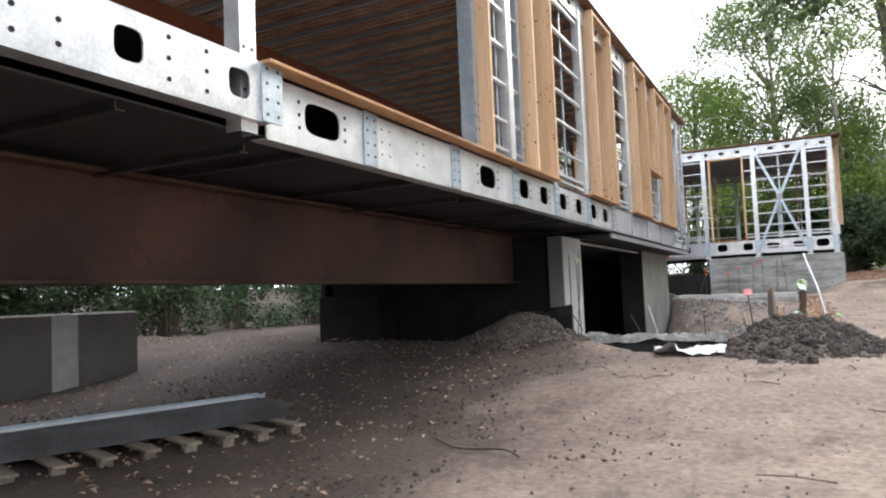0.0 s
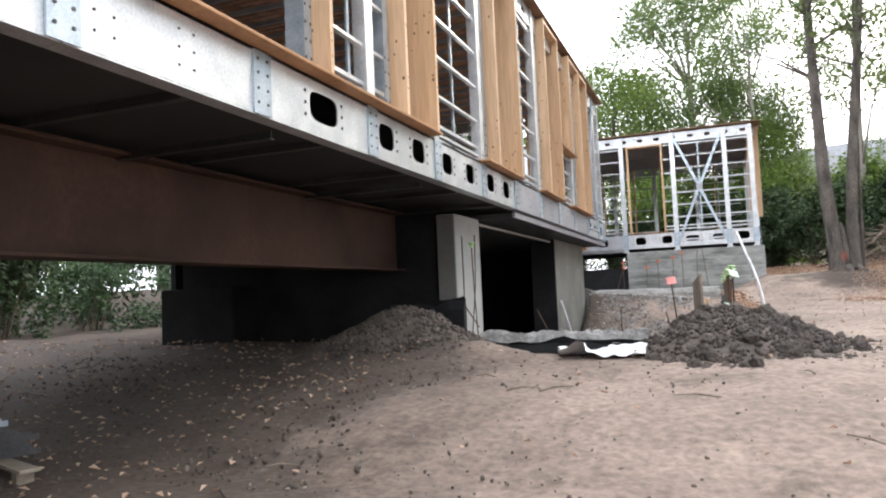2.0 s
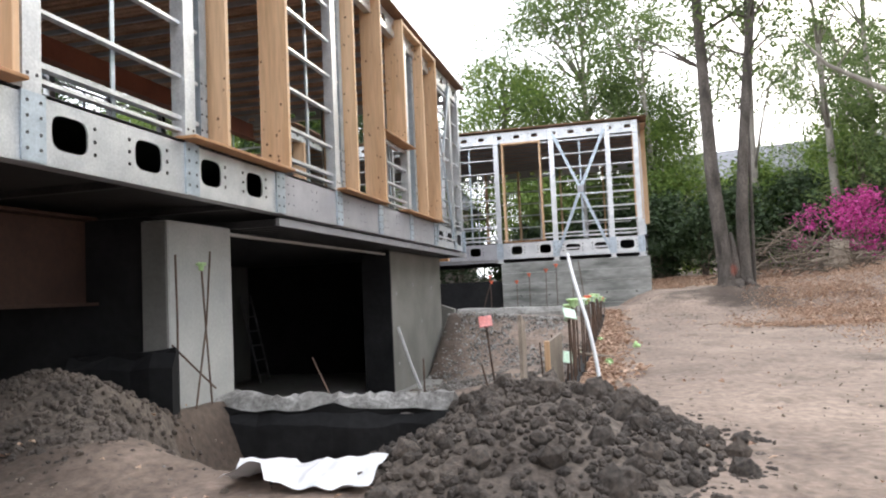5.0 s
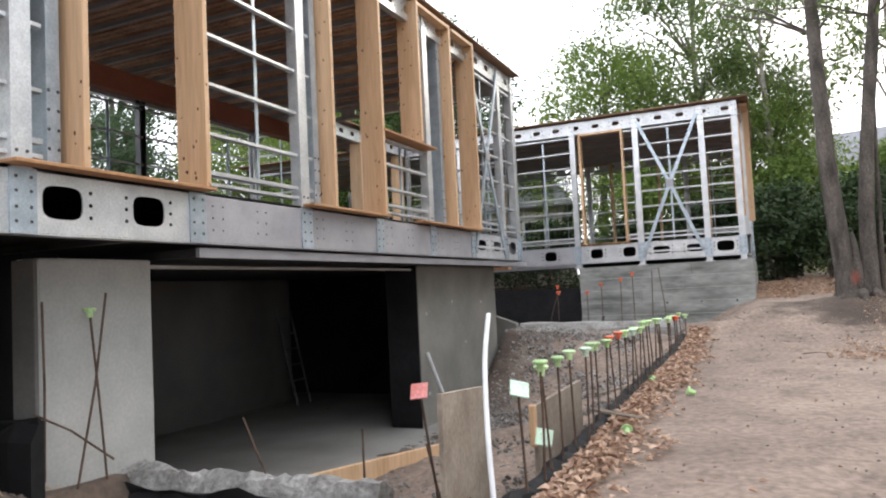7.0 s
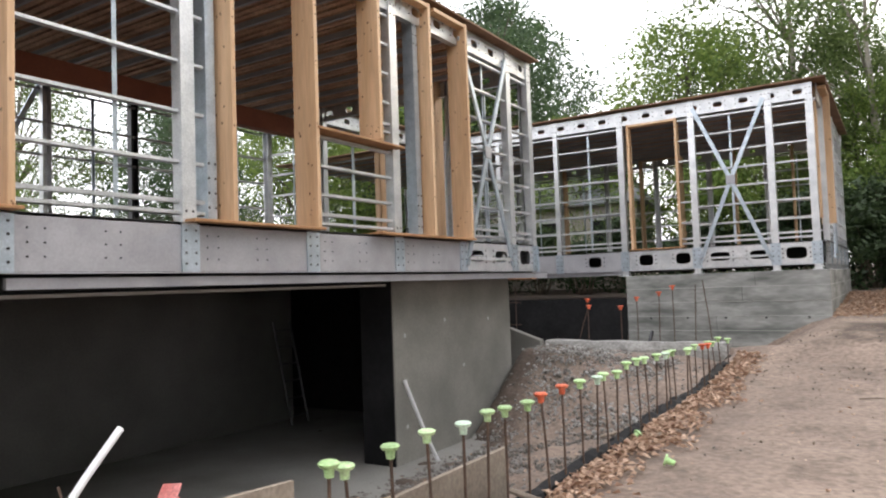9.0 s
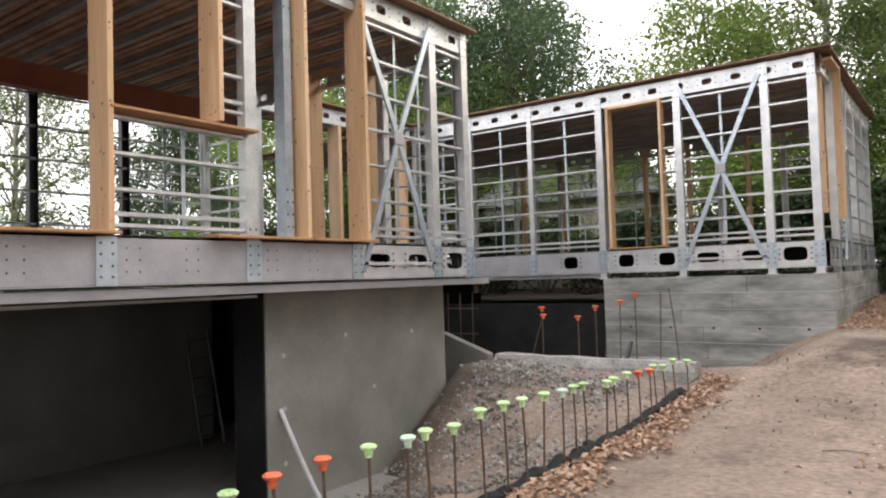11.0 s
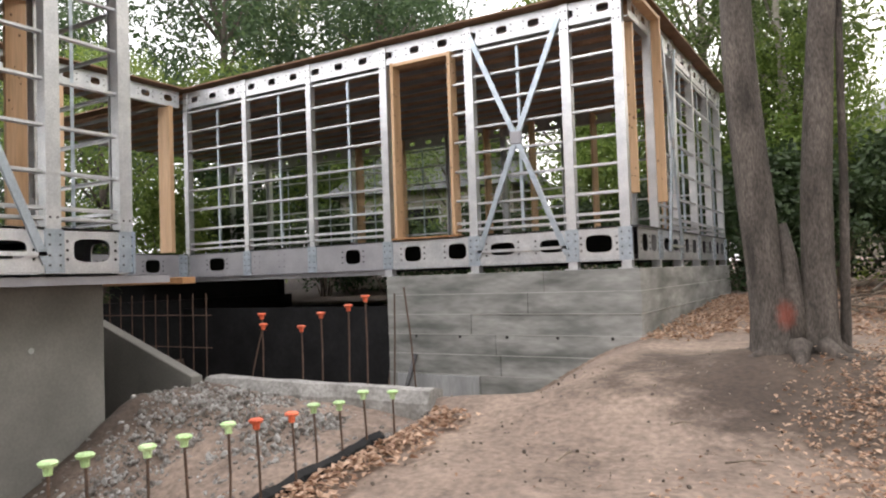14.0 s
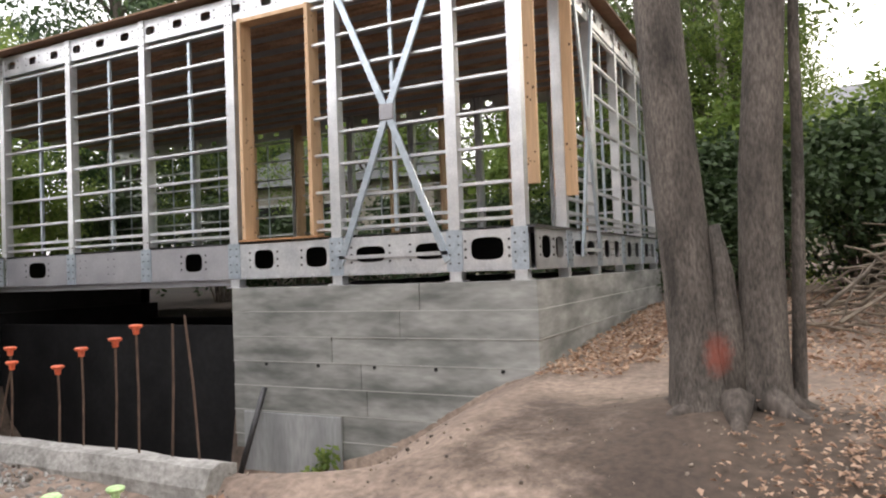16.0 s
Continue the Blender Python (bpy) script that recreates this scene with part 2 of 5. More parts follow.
def tube(bm, pts, radii, n=8, cap=True):
    """A tapered tube along points."""
    rings = []
    for i, p in enumerate(pts):
        p = Vector(p)
        d = (Vector(pts[min(i + 1, len(pts) - 1)]) - Vector(pts[max(i - 1, 0)])).normalized()
        u = d.orthogonal().normalized() if not rings else (lastu - d * lastu.dot(d)).normalized()
        lastu = u
        w = d.cross(u)
        r = radii[i] if hasattr(radii, "__len__") else radii
        rings.append([bm.verts.new(p + (u * math.cos(k * math.tau / n) + w * math.sin(k * math.tau / n)) * r) for k in range(n)])
    for a, b in zip(rings, rings[1:]):
        for k in range(n):
            bm.faces.new((a[k], a[(k + 1) % n], b[(k + 1) % n], b[k]))
    if cap:
        bm.faces.new(rings[0][::-1])
        bm.faces.new(rings[-1])
    return bm


def prof(bm, poly, a, b, f):
    """A profile of (outward, z) pairs drawn from a to b along a wall."""
    r0 = [bm.verts.new(f(a, o, z)) for o, z in poly]
    r1 = [bm.verts.new(f(b, o, z)) for o, z in poly]
    n = len(poly)
    for k in range(n):
        bm.faces.new((r0[k], r0[(k + 1) % n], r1[(k + 1) % n], r1[k]))
    bm.faces.new(r0[::-1])
    bm.faces.new(r1)


def upright(bm, poly, z0, z1, f):
    """A profile of (along, outward) pairs drawn upwards."""
    r0 = [bm.verts.new(f(s, o, z0)) for s, o in poly]
    r1 = [bm.verts.new(f(s, o, z1)) for s, o in poly]
    n = len(poly)
    for k in range(n):
        bm.faces.new((r0[k], r0[(k + 1) % n], r1[(k + 1) % n], r1[k]))
    bm.faces.new(r0[::-1])
    bm.faces.new(r1)


def smooth(a, b, v):
    t = min(1.0, max(0.0, (v - a) / (b - a)))
    return t * t * (3 - 2 * t)


# ---- the lie of the land ----
RISE_Y = (-300, -20, 0, 3, 4.7, 6, 8, 13, 18, 20, 20.8, 22, 23.5, 30, 60, 300)
RISE_Z = (0.5, 0.8, 0.93, 1.0, 1.15, 1.42, 1.60, 1.70, 1.76, 1.92, 2.12, 2.30, 2.40, 2.7, 3.6, 4.0)


def ground_z(x, y):
    z = float(np.interp(y, RISE_Y, RISE_Z))
    z += 0.09 * max(0.0, x - 3.2) * (1 if x < 25 else 25 / x)
    if x < -4:
        low = 1.12 + 0.022 * max(0, -5 - x) * (1 if x > -30 else 0.5) + 0.5 * smooth(4.5, 9.5, y)
        z += (low - z) * smooth(-4.2, -6.2, x) * (1 - smooth(9.5, 11, y))
        z += 0.5 * smooth(-13, -25, x)
    z += 0.26 * math.exp(-((x + 4.6) / 0.95) ** 2 - ((y - 8.75) / 0.7) ** 2)
    z += 0.12 * math.exp(-((x + 3.6) / 0.5) ** 2 - ((y - 8.2) / 0.6) ** 2)
    z += 0.16 * math.exp(-((x - 2.1) / 0.9) ** 2 - ((y - 22.1) / 0.8) ** 2)
    z += 0.10 * math.exp(-((x - 0.9) / 0.8) ** 2 - ((y - 21.2) / 0.7) ** 2)
    # trench in front of the retaining wall
    m = smooth(-4.15, -3.75, x) * (1 - smooth(-1.9, -1.4, x)) * smooth(8.0 + 0.3 * abs(x + 2.6), 8.5 + 0.3 * abs(x + 2.6), y) * (1 - smooth(10.5, 10.7, y))
    z += (0.95 - z) * m
    # dug slope between the garage wall and the row of rebar
    side = min(1, max(0, (x + 4.2) / 3.3))
    wall_z = min(2.1, max(0.88, 0.7 + 0.65 * (y - 17.3)))
    right_z = 1.42 + 0.4 * smooth(17.5, 20, y) - 0.35 * (1 - smooth(11, 14, y))
    pit = wall_z + (right_z - wall_z) * side ** 1.3
    if x < -4.2:
        pit = 0.86
    m = (1 - smooth(-1.18, -0.84, x)) * smooth(-9.6, -9.3, x) * smooth(10.45, 10.6, y) * (1 - smooth(20.42, 20.6, y))
    z += (pit - z) * m
    # hollow in front of the far foundation, and the dark pit under it
    m = smooth(20.62, 21.4, y) * (1 - smooth(23.45, 23.6, y)) * (1 - smooth(-2.2, 0.45, x)) * smooth(-8.6, -8.3, x)
    z += (1.0 - z) * m
    m = smooth(23.4, 23.6, y) * (1 - smooth(27.2, 27.4, y)) * (1 - smooth(-3.8, -3.6, x)) * smooth(-8.6, -8.3, x)
    z += (1.0 - z) * m
    return z


def axis(stops):
    out = []
    for a, b, d in stops:
        out += list(np.arange(a, b - 1e-6, d))
    return out + [stops[-1][1]]


def build_ground():
    xs = axis([(-400, -60, 40), (-60, -14, 2), (-14, -6, 0.4), (-6, 5, 0.11), (5, 12, 0.5), (12, 60, 3), (60, 400, 40)])
    ys = axis([(-400, -30, 40), (-30, -4, 2), (-4, 2, 0.3), (2, 24.2, 0.12), (24.2, 34, 0.6), (34, 70, 3), (70, 400, 40)])
    verts, faces = [], []
    for y in ys:
        for x in xs:
            z = ground_z(x, y)
            if -14 < x < 12 and -4 < y < 34:
                p = Vector((x, y, 0))
                rough = 0.035 + 0.05 * (1 - smooth(-1.1, -0.8, x)) * smooth(10, 11, y) * (1 - smooth(20, 21, y))
                z += rough * noise.noise(p * 1.1) + 0.55 * rough * noise.noise(p * 3.6) + 0.36 * rough * noise.noise(p * 8.7)
            verts.append((x, y, z))
    w = len(xs)
    for j in range(len(ys) - 1):
        for i in range(w - 1):
            a = j * w + i
            faces.append((a, a + 1, a + w + 1, a + w))
    me = bpy.data.meshes.new("ground")
    me.from_pydata(verts, [], faces)
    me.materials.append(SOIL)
    for p in me.polygons:
        p.use_smooth = True
    return tagged(new("ground", me), "dry brown compacted earth of a building site", "ground", kind="structure")


build_ground()

# ---- levels and lines of the house ----
XA, YB, XC = -3.65, 23.59, 0.27
CH0, CH1, FLOOR = 3.42, 3.85, 3.88
HEAD0, HEAD1, ROOF = 6.58, 6.90, 6.93
# A_START: front wing extended unseen to block sky light from under the house.
WEST, A_END, A_START = -9.8, 19.1, -13.0
B_FAR, B_WEST = 30.2, -14.0


def on_a(s, o, z):
    return (XA + o, s, z)


def on_b(s, o, z):
    return (s, YB - o, z)


def on_c(s, o, z):
    return (XC + o, s, z)


def on_aend(s, o, z):
    return (s, A_END + o, z)


def on_west(s, o, z):
    return (WEST - o, s, z)


def on_back(s, o, z):
    return (s, B_FAR + o, z)


def holed(bm, a, b, z0, z1, holes, f, o=0.0, thick=0.012):
    """A steel plate along a wall from a to b, cut by rounded holes (centre, half width, half height)."""
    holes = sorted(holes)
    mids = [a] + [(p[0] + q[0]) / 2 for p, q in zip(holes, holes[1:])] + [b]
    zc = (z0 + z1) / 2
    if not holes:
        box(bm, (a, o - thick, z0), (b, o, z1), f)
        return
    n = 20
    for (c, hw, hh), lo, hi in zip(holes, mids, mids[1:]):
        inner, outer = [], []
        for k in range(n):
            t = (k + 0.5) * math.tau / n
            ct, st = math.cos(t), math.sin(t)
            inner.append((c + hw * math.copysign(abs(ct) ** 0.55, ct), zc + hh * math.copysign(abs(st) ** 0.55, st)))
            q = 1 / max(abs(ct), abs(st))
            du = (hi - c) if ct > 0 else (c - lo)
            outer.append((c + ct * q * du, zc + st * q * (z1 - z0) / 2))
        for oo in (o, o - thick):
            vi = [bm.verts.new(f(s, oo, z)) for s, z in inner]
            vo = [bm.verts.new(f(s, oo, z)) for s, z in outer]
            for k in range(n):
                bm.faces.new((vi[k], vi[(k + 1) % n], vo[(k + 1) % n], vo[k]))
            for q in ((lo, z0), (hi, z0), (hi, z1), (lo, z1)):
                k = min(range(n), key=lambda i: abs(outer[i][0] - q[0]) / (hi - lo) + abs(outer[i][1] - q[1]) / (z1 - z0))
                j = min((i for i in ((k + 1) % n, (k - 1) % n)), key=lambda i: abs(outer[i][0] - q[0]) / (hi - lo) + abs(outer[i][1] - q[1]) / (z1 - z0))
                bm.faces.new((vo[k], vo[j], bm.verts.new(f(q[0], oo, q[1]))))
            if oo == o:
                front = vi
        for k in range(n):
            bm.faces.new((front[k], front[(k + 1) % n], vi[(k + 1) % n], vi[k]))


def bolts(bm, places, f, o=0.003, r=0.014):
    for s, z in places:
        v = [bm.verts.new(f(s + r * math.cos(k * math.tau / 8), o, z + r * math.sin(k * math.tau / 8))) for k in range(8)]
        w = [bm.verts.new(f(s + r * math.cos(k * math.tau / 8), o - 0.006, z + r * math.sin(k * math.tau / 8))) for k in range(8)]
        bm.faces.new(v)
        for k in range(8):
            bm.faces.new((v[k], w[k], w[(k + 1) % 8], v[(k + 1) % 8]))


def rim(parent, f, a, b, style, material=GALV, z0=CH0, z1=CH1, o=0.0, at=(0.3, 0.7)):
    """One length of the rim beam: a channel with flanges, round service holes and rows of bolt holes."""
    bm = bmesh.new()
    L = b - a
    hh = (z1 - z0) * 0.27
    holes, dots = [], []
    zc = (z0 + z1) / 2
    if style == "two":
        holes = [(a + L * q, 0.15, hh) for q in at]
    elif style == "wide":
        holes = [(a + L * q, 0.19, hh * 0.75) for q in at]
    elif style == "one":
        holes = [(a + L * 0.5, min(0.2, L * 0.25), hh)]
    elif style == "late":
        holes = [(a + L * 0.55, 0.15, hh)]
    elif style == "square":
        holes = [(a + L * 0.41, 0.085, 0.085), (a + L * 0.845, 0.085, 0.085)]
        dots += [(a + L * q, zc + k * 0.11) for q in (0.08, 0.2, 0.55, 0.7) for k in (-1, 0, 1)]
    for c, hw, _ in holes:
        if style == "square":
            break
        for d in (-1, 1):
            dots += [(c + d * (hw + 0.06), zc + k * 0.085) for k in (-1, 0, 1)]
    if style in ("plain", "late"):
        dots += [(a + L * q, zc + k * 0.1) for q in (0.12, 0.2, 0.5, 0.58) for k in (-1, 0, 1) if style == "plain"]
    holed(bm, a + 0.004, b - 0.004, z0, z1, holes, f, o)
    prof(bm, [(o - 0.012, z1 - 0.012), (o - 0.012, z1), (o - 0.11, z1), (o - 0.11, z1 - 0.012)], a + 0.004, b - 0.004, f)
    prof(bm, [(o + 0.0, z0 - 0.002), (o + 0.0, z0 - 0.014), (o - 0.12, z0 - 0.014), (o - 0.12, z0 - 0.002)], a + 0.004, b - 0.004, f)
    beam = part("rim_beam", bm, material, parent)
    bd = bmesh.new()
    bolts(bd, dots, f, o + 0.003, 0.008 if style == "plain" else 0.014)
    if dots:
        part("bolt_hole", bd, HOLE, beam)
    # splice plate with its bolts
    bs = new_box((b - 0.09, o + 0.002, z0 - 0.01), (b + 0.09, o + 0.016, z1 - 0.01), f)
    plate = part("splice_plate", bs, BLUE_GALV, beam, "blue-grey splice plate")
    bd = bmesh.new()
    bolts(bd, [(b + d, zc + k * 0.1) for d in (-0.05, 0.05) for k in (-1.4, -0.5, 0.5, 1.4)], f, o + 0.02, 0.011)
    part("bolt", bd, DARK_STEEL, beam)
    return beam


def column(parent, f, s, z0, z1, w=0.14, d=0.12, material=GALV, o=0.005):
    """A cold-formed steel post: an open C, its web outwards, with a row of slots."""
    bm = bmesh.new()
    t = 0.008
    h = w / 2
    upright(bm, [(s - h, o), (s + h, o), (s + h, o - d), (s + h - t, o - d), (s + h - t, o - t), (s - h + t, o - t), (s - h + t, o - d), (s - h, o - d)], z0, z1, f)
    col = part("column", bm, material, parent)
    bd = bmesh.new()
    bolts(bd, [(s + q, z0 + 0.12 + k * 0.13) for q in (-0.035, 0.035) for k in range(4)] + [(s + q, z1 - 0.1 - k * 0.12) for q in (-0.035, 0.035) for k in range(3)], f, o + 0.003, 0.012)
    part("bolt", bd, DARK_STEEL, col)
    return col


def girts(parent, f, a, b, z0=FLOOR + 0.06, z1=HEAD0 - 0.05, n=7, o=-0.03, stud=True):
    """Horizontal hat channels across a bay, with one light stud behind them and a double track at the foot."""
    for k in range(n):
        z = z0 + (z1 - z0) * k / (n - 1)
        bm = bmesh.new()
        prof(bm, [(o, z + 0.013), (o, z - 0.013), (o - 0.04, z - 0.022), (o - 0.04, z - 0.018), (o - 0.006, z - 0.009), (o - 0.006, z + 0.009), (o - 0.04, z + 0.018), (o - 0.04, z + 0.022)], a, b, f)
        part("girt", bm, GALV, parent)
    bm = bmesh.new()
    prof(bm, [(o, z0 + 0.08), (o, z0 + 0.115), (o - 0.06, z0 + 0.115), (o - 0.06, z0 + 0.08)], a, b, f)
    part("floor_track", bm, GALV, parent)
    if stud:
        m = (a + b) / 2
        bm = bmesh.new()
        upright(bm, [(m - 0.02, o - 0.05), (m + 0.02, o - 0.05), (m + 0.02, o - 0.09), (m + 0.015, o - 0.09), (m + 0.015, o - 0.055), (m - 0.02, o - 0.055)], FLOOR, z1, f)
        part("stud", bm, BLUE_GALV, parent)


def header(parent, f, a, b, o=-0.016):
    bm = bmesh.new()
    n = max(1, round((b - a) / 0.5))
    L = (b - a) / n
    holed(bm, a, b, HEAD0 + 0.02, HEAD1, [(a + L * (k + 0.5), 0.085, 0.055) for k in range(n)], f, o)
    prof(bm, [(o - 0.012, HEAD0 + 0.02), (o - 0.012, HEAD0 + 0.032), (o - 0.1, HEAD0 + 0.032), (o - 0.1, HEAD0 + 0.02)], a, b, f)
    hd = part("header_beam", bm, GALV, parent)
    bd = bmesh.new()
    bolts(bd, [(a + L * (k + 0.5) + d, (HEAD0 + HEAD1) / 2 + 0.01 + e) for k in range(n) for d in (-0.15, 0.15) for e in (-0.05, 0.05)], f, o + 0.003, 0.011)
    part("bolt_hole", bd, HOLE, hd)


def xbrace(parent, f, a, b, z0=CH0 + 0.1, z1=HEAD0 + 0.15, o=0.03):
    zc, sc = (z0 + z1) / 2 + 0.05, (a + b) / 2
    for s, z in ((a, z0), (b, z0), (a, z1), (b, z1)):
        bm = bmesh.new()
        d = Vector((s - sc, z - zc)).normalized()
        p = Vector((-d.y, d.x)) * 0.038
        e, c = Vector((s, z)), Vector((sc, zc)) + d * 0.05
        hull8(bm, [f(q.x, oo, q.y) for oo in (o - 0.03, o) for q in (e + p, e - p, c + p, c - p)])
        part("brace", bm, BLUE_GALV, parent)
    bm = new_box((sc - 0.09, o - 0.008, zc - 0.09), (sc + 0.09, o + 0.012, zc + 0.09), f, 0.012)
    part("gusset_plate", bm, DULL_STEEL, parent)
    bm = bmesh.new()
    prof(bm, [(o, z0 + 0.07), (o, z0 + 0.11), (o - 0.03, z0 + 0.11), (o - 0.03, z0 + 0.07)], a, b, f)
    part("tie_bar", bm, GALV, parent)


def fin(parent, f, s, z0, z1, depth=0.31, thick=0.052, out=0.12):
    """A deep laminated timber jamb, with dark knots."""
    bm = new_box((s - thick, out - depth, z0), (s, out, z1), f, 0.004)
    board = part("side_board", bm, TIMBER, parent)
    bk = bmesh.new()
    for side, o_ in ((s - thick - 0.001, 0), (s + 0.001, 0)):
        for _ in range(16):
            oo, zz = out - random.uniform(0.02, depth - 0.02), random.uniform(z0 + 0.05, z1 - 0.05)
            r = random.uniform(0.006, 0.014)
            bk.faces.new([bk.verts.new(f(side, oo + r * math.cos(k * 1.047), zz + 1.3 * r * math.sin(k * 1.047))) for k in range(6)])
    for _ in range(8):
        ss, zz, r = s - random.uniform(0.015, thick - 0.015), random.uniform(z0, z1), random.uniform(0.005, 0.011)
        bk.faces.new([bk.verts.new(f(ss + r * math.cos(k * 1.047), out + 0.001, zz + 1.3 * r * math.sin(k * 1.047))) for k in range(6)])
    part("knot", bk, KNOT, board, "dark knots in the wood")


def surround(f, a, b, sill=FLOOR, top=HEAD0 + 0.3, out=0.12, depth=0.31, left=True, right=True, left_z=None, right_z=None, head=True, sill_from=None):
    """A timber window surround: sill board, two deep side boards and a head board."""
    x, y, z = f(a, 0, sill)
    t = thing("window_surround", (x, y, z), "deep orange-brown laminated timber window surround set in the steel frame", "window frame", group="timber window surrounds")
    if sill_from is not False:
        part("sill_board", new_box((a - 0.1 if sill_from is None else sill_from, out - depth - 0.03, sill - 0.025), (b + 0.05, out + 0.015, sill), f, 0.004), PLY, t, "thin plywood sill board")
    if left:
        fin(t, f, a, left_z or sill, top, depth, out=out)
    if right:
        fin(t, f, b, right_z or sill, top, depth, out=out)
    if head:
        part("head_board", new_box((a, out - depth + 0.005, top - 0.06), (b - 0.052, out - 0.005, top - 0.01), f, 0.004), TIMBER, t)
    return t


# ---- front wing: long side ----
wall_a = thing("wall_east", (XA, 6, CH0), "open light-gauge galvanised steel wall frame on a rim beam", "wall", "structure")
GRID = [1.95, 3.12, 4.6, 6.165, 7.66, 9.23, 10.73, 12.25, 13.75, 15.25, 16.74, 18.3, 19.05]
STYLE = ["one", "plain", "one", "two", "two", "two", "plain", "plain", "plain", "plain", "wide", "one"]
for a, b, st in zip(GRID, GRID[1:], STYLE):
    rim(wall_a, on_a, a, b, st, DULL_STEEL if 10.5 < a < 16 else GALV, z0=CH0 + 0.022, at=(0.19, 0.67) if a < 10 else (0.25, 0.72))
for s in (1.8, 6.165, 7.66, 9.23, 12.25, 15.25, 18.3, 19.05):
    column(wall_a, on_a, s, CH0 + 0.02, HEAD1)
for s in (5.24, 6.57, 9.48, 12.52, 15.77):
    column(wall_a, on_a, s, FLOOR, HEAD0 + 0.1, 0.10, 0.16, BLUE_GALV, -0.03)
for a, b in ((5.4, 6.5), (7.5, 9.4), (10.82, 12.44), (16.9, 18.3), (18.3, 19.05)):
    girts(wall_a, on_a, a, b, stud=b - a > 1)
girts(wall_a, on_a, 13.82, 15.25, z1=4.86, n=4)
girts(wall_a, on_a, 14.9, 15.25, z0=5.1, n=5, stud=False)
header(wall_a, on_a, A_START, 19.05)
xbrace(wall_a, on_a, 16.82, 18.22)
surround(on_a, 1.95, 5.35, left=False)
surround(on_a, 6.72, 7.46, sill_from=5.41)
surround(on_a, 9.64, 10.78, sill_from=9.1)
surround(on_a, 12.68, 13.77, sill_from=12.2)
surround(on_a, 13.84, 15.2, sill=4.92, left=False, right=False, head=False)
surround(on_a, 14.85, 15.93, left_z=4.95)
surround(on_a, 16.03, 16.86, left=False)

# deck edge that stands proud of the wall
deck_edge = thing("deck_edge_beam", (XA + 0.1, 0, CH0), "bright galvanised edge channel of a deck with square holes", "beam", "structure")
for a in (A_START, -10.0, -8.0, -6.0, -4.0, -1.8):
    rim(deck_edge, on_a, a, a + 1.98, "square", GALV, CH0 + 0.1, CH1 + 0.02, 0.06)
rim(deck_edge, on_a, 0.2, 1.93, "square", GALV, CH0 + 0.1, CH1 + 0.02, 0.06)

# ---- front wing: end wall, far side ----
wall_ae = thing("wall_north", (-6, A_END, CH0), "open galvanised steel end wall frame", "wall", "structure")
for a, b, st in zip((-9.8, -8.2, -6.7, -5.2), (-8.2, -6.7, -5.2, -3.7), ("plain", "two", "two", "two")):
    rim(wall_ae, on_aend, a, b, st)
for s in (-9.75, -8.2, -6.7, -5.2, -3.75):
    column(wall_ae, on_aend, s, CH0, HEAD1)
for a, b in ((-5.2, -3.75), (-9.75, -8.2)):
    girts(wall_ae, on_aend, a, b)
header(wall_ae, on_aend, -9.8, -3.7)
surround(on_aend, -6.6, -5.4, out=0.03)
wall_w = thing("wall_west", (WEST, 6, CH0), "open galvanised steel wall frame of the garden side", "wall", "structure")
west_grid = [A_START + 1.52 * k for k in range(22)]
for k, (a, b) in enumerate(zip(west_grid, west_grid[1:])):
    column(wall_w, on_west, a, CH0, HEAD1, material=DARK_STEEL if k % 3 else GALV)
    girts(wall_w, on_west, a, b, n=6, stud=k % 2 == 0)
    if k % 4 == 1:
        xbrace(wall_w, on_west, a, b)
header(wall_w, on_west, A_START, A_END)
bm = new_box((WEST - 0.02, A_START, CH0), (WEST, A_END, CH1))
part("rim_beam", bm, DULL_STEEL, wall_w)

# ---- floors and roofs ----


def floor_deck(name, x0, x1, y0, y1, label):
    t = thing(name, ((x0 + x1) / 2, (y0 + y1) / 2, CH0), label, "floor", "structure")
    part("deck", new_box((x0, y0, CH1 - 0.02), (x1, y1, FLOOR - 0.025)), DARK_STEEL, t)
    # Added near-black sheet hides the joists and keeps the underfloor dark.
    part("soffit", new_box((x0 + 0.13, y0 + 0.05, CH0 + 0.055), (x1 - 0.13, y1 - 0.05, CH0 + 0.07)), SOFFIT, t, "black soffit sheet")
    s = y0 + 0.3
    while s < y1:
        bm = bmesh.new()
        upper = CH0 + 0.053
        prof(bm, [(s, CH0), (s + 0.06, CH0), (s + 0.06, CH0 + 0.006), (s + 0.006, CH0 + 0.006), (s + 0.006, upper), (s, upper)], x0 + 0.13, x1 - 0.13, lambda a, o, z: (a, o, z))
        part("joist", bm, DARK_STEEL, t)
        s += 1.52
    return t


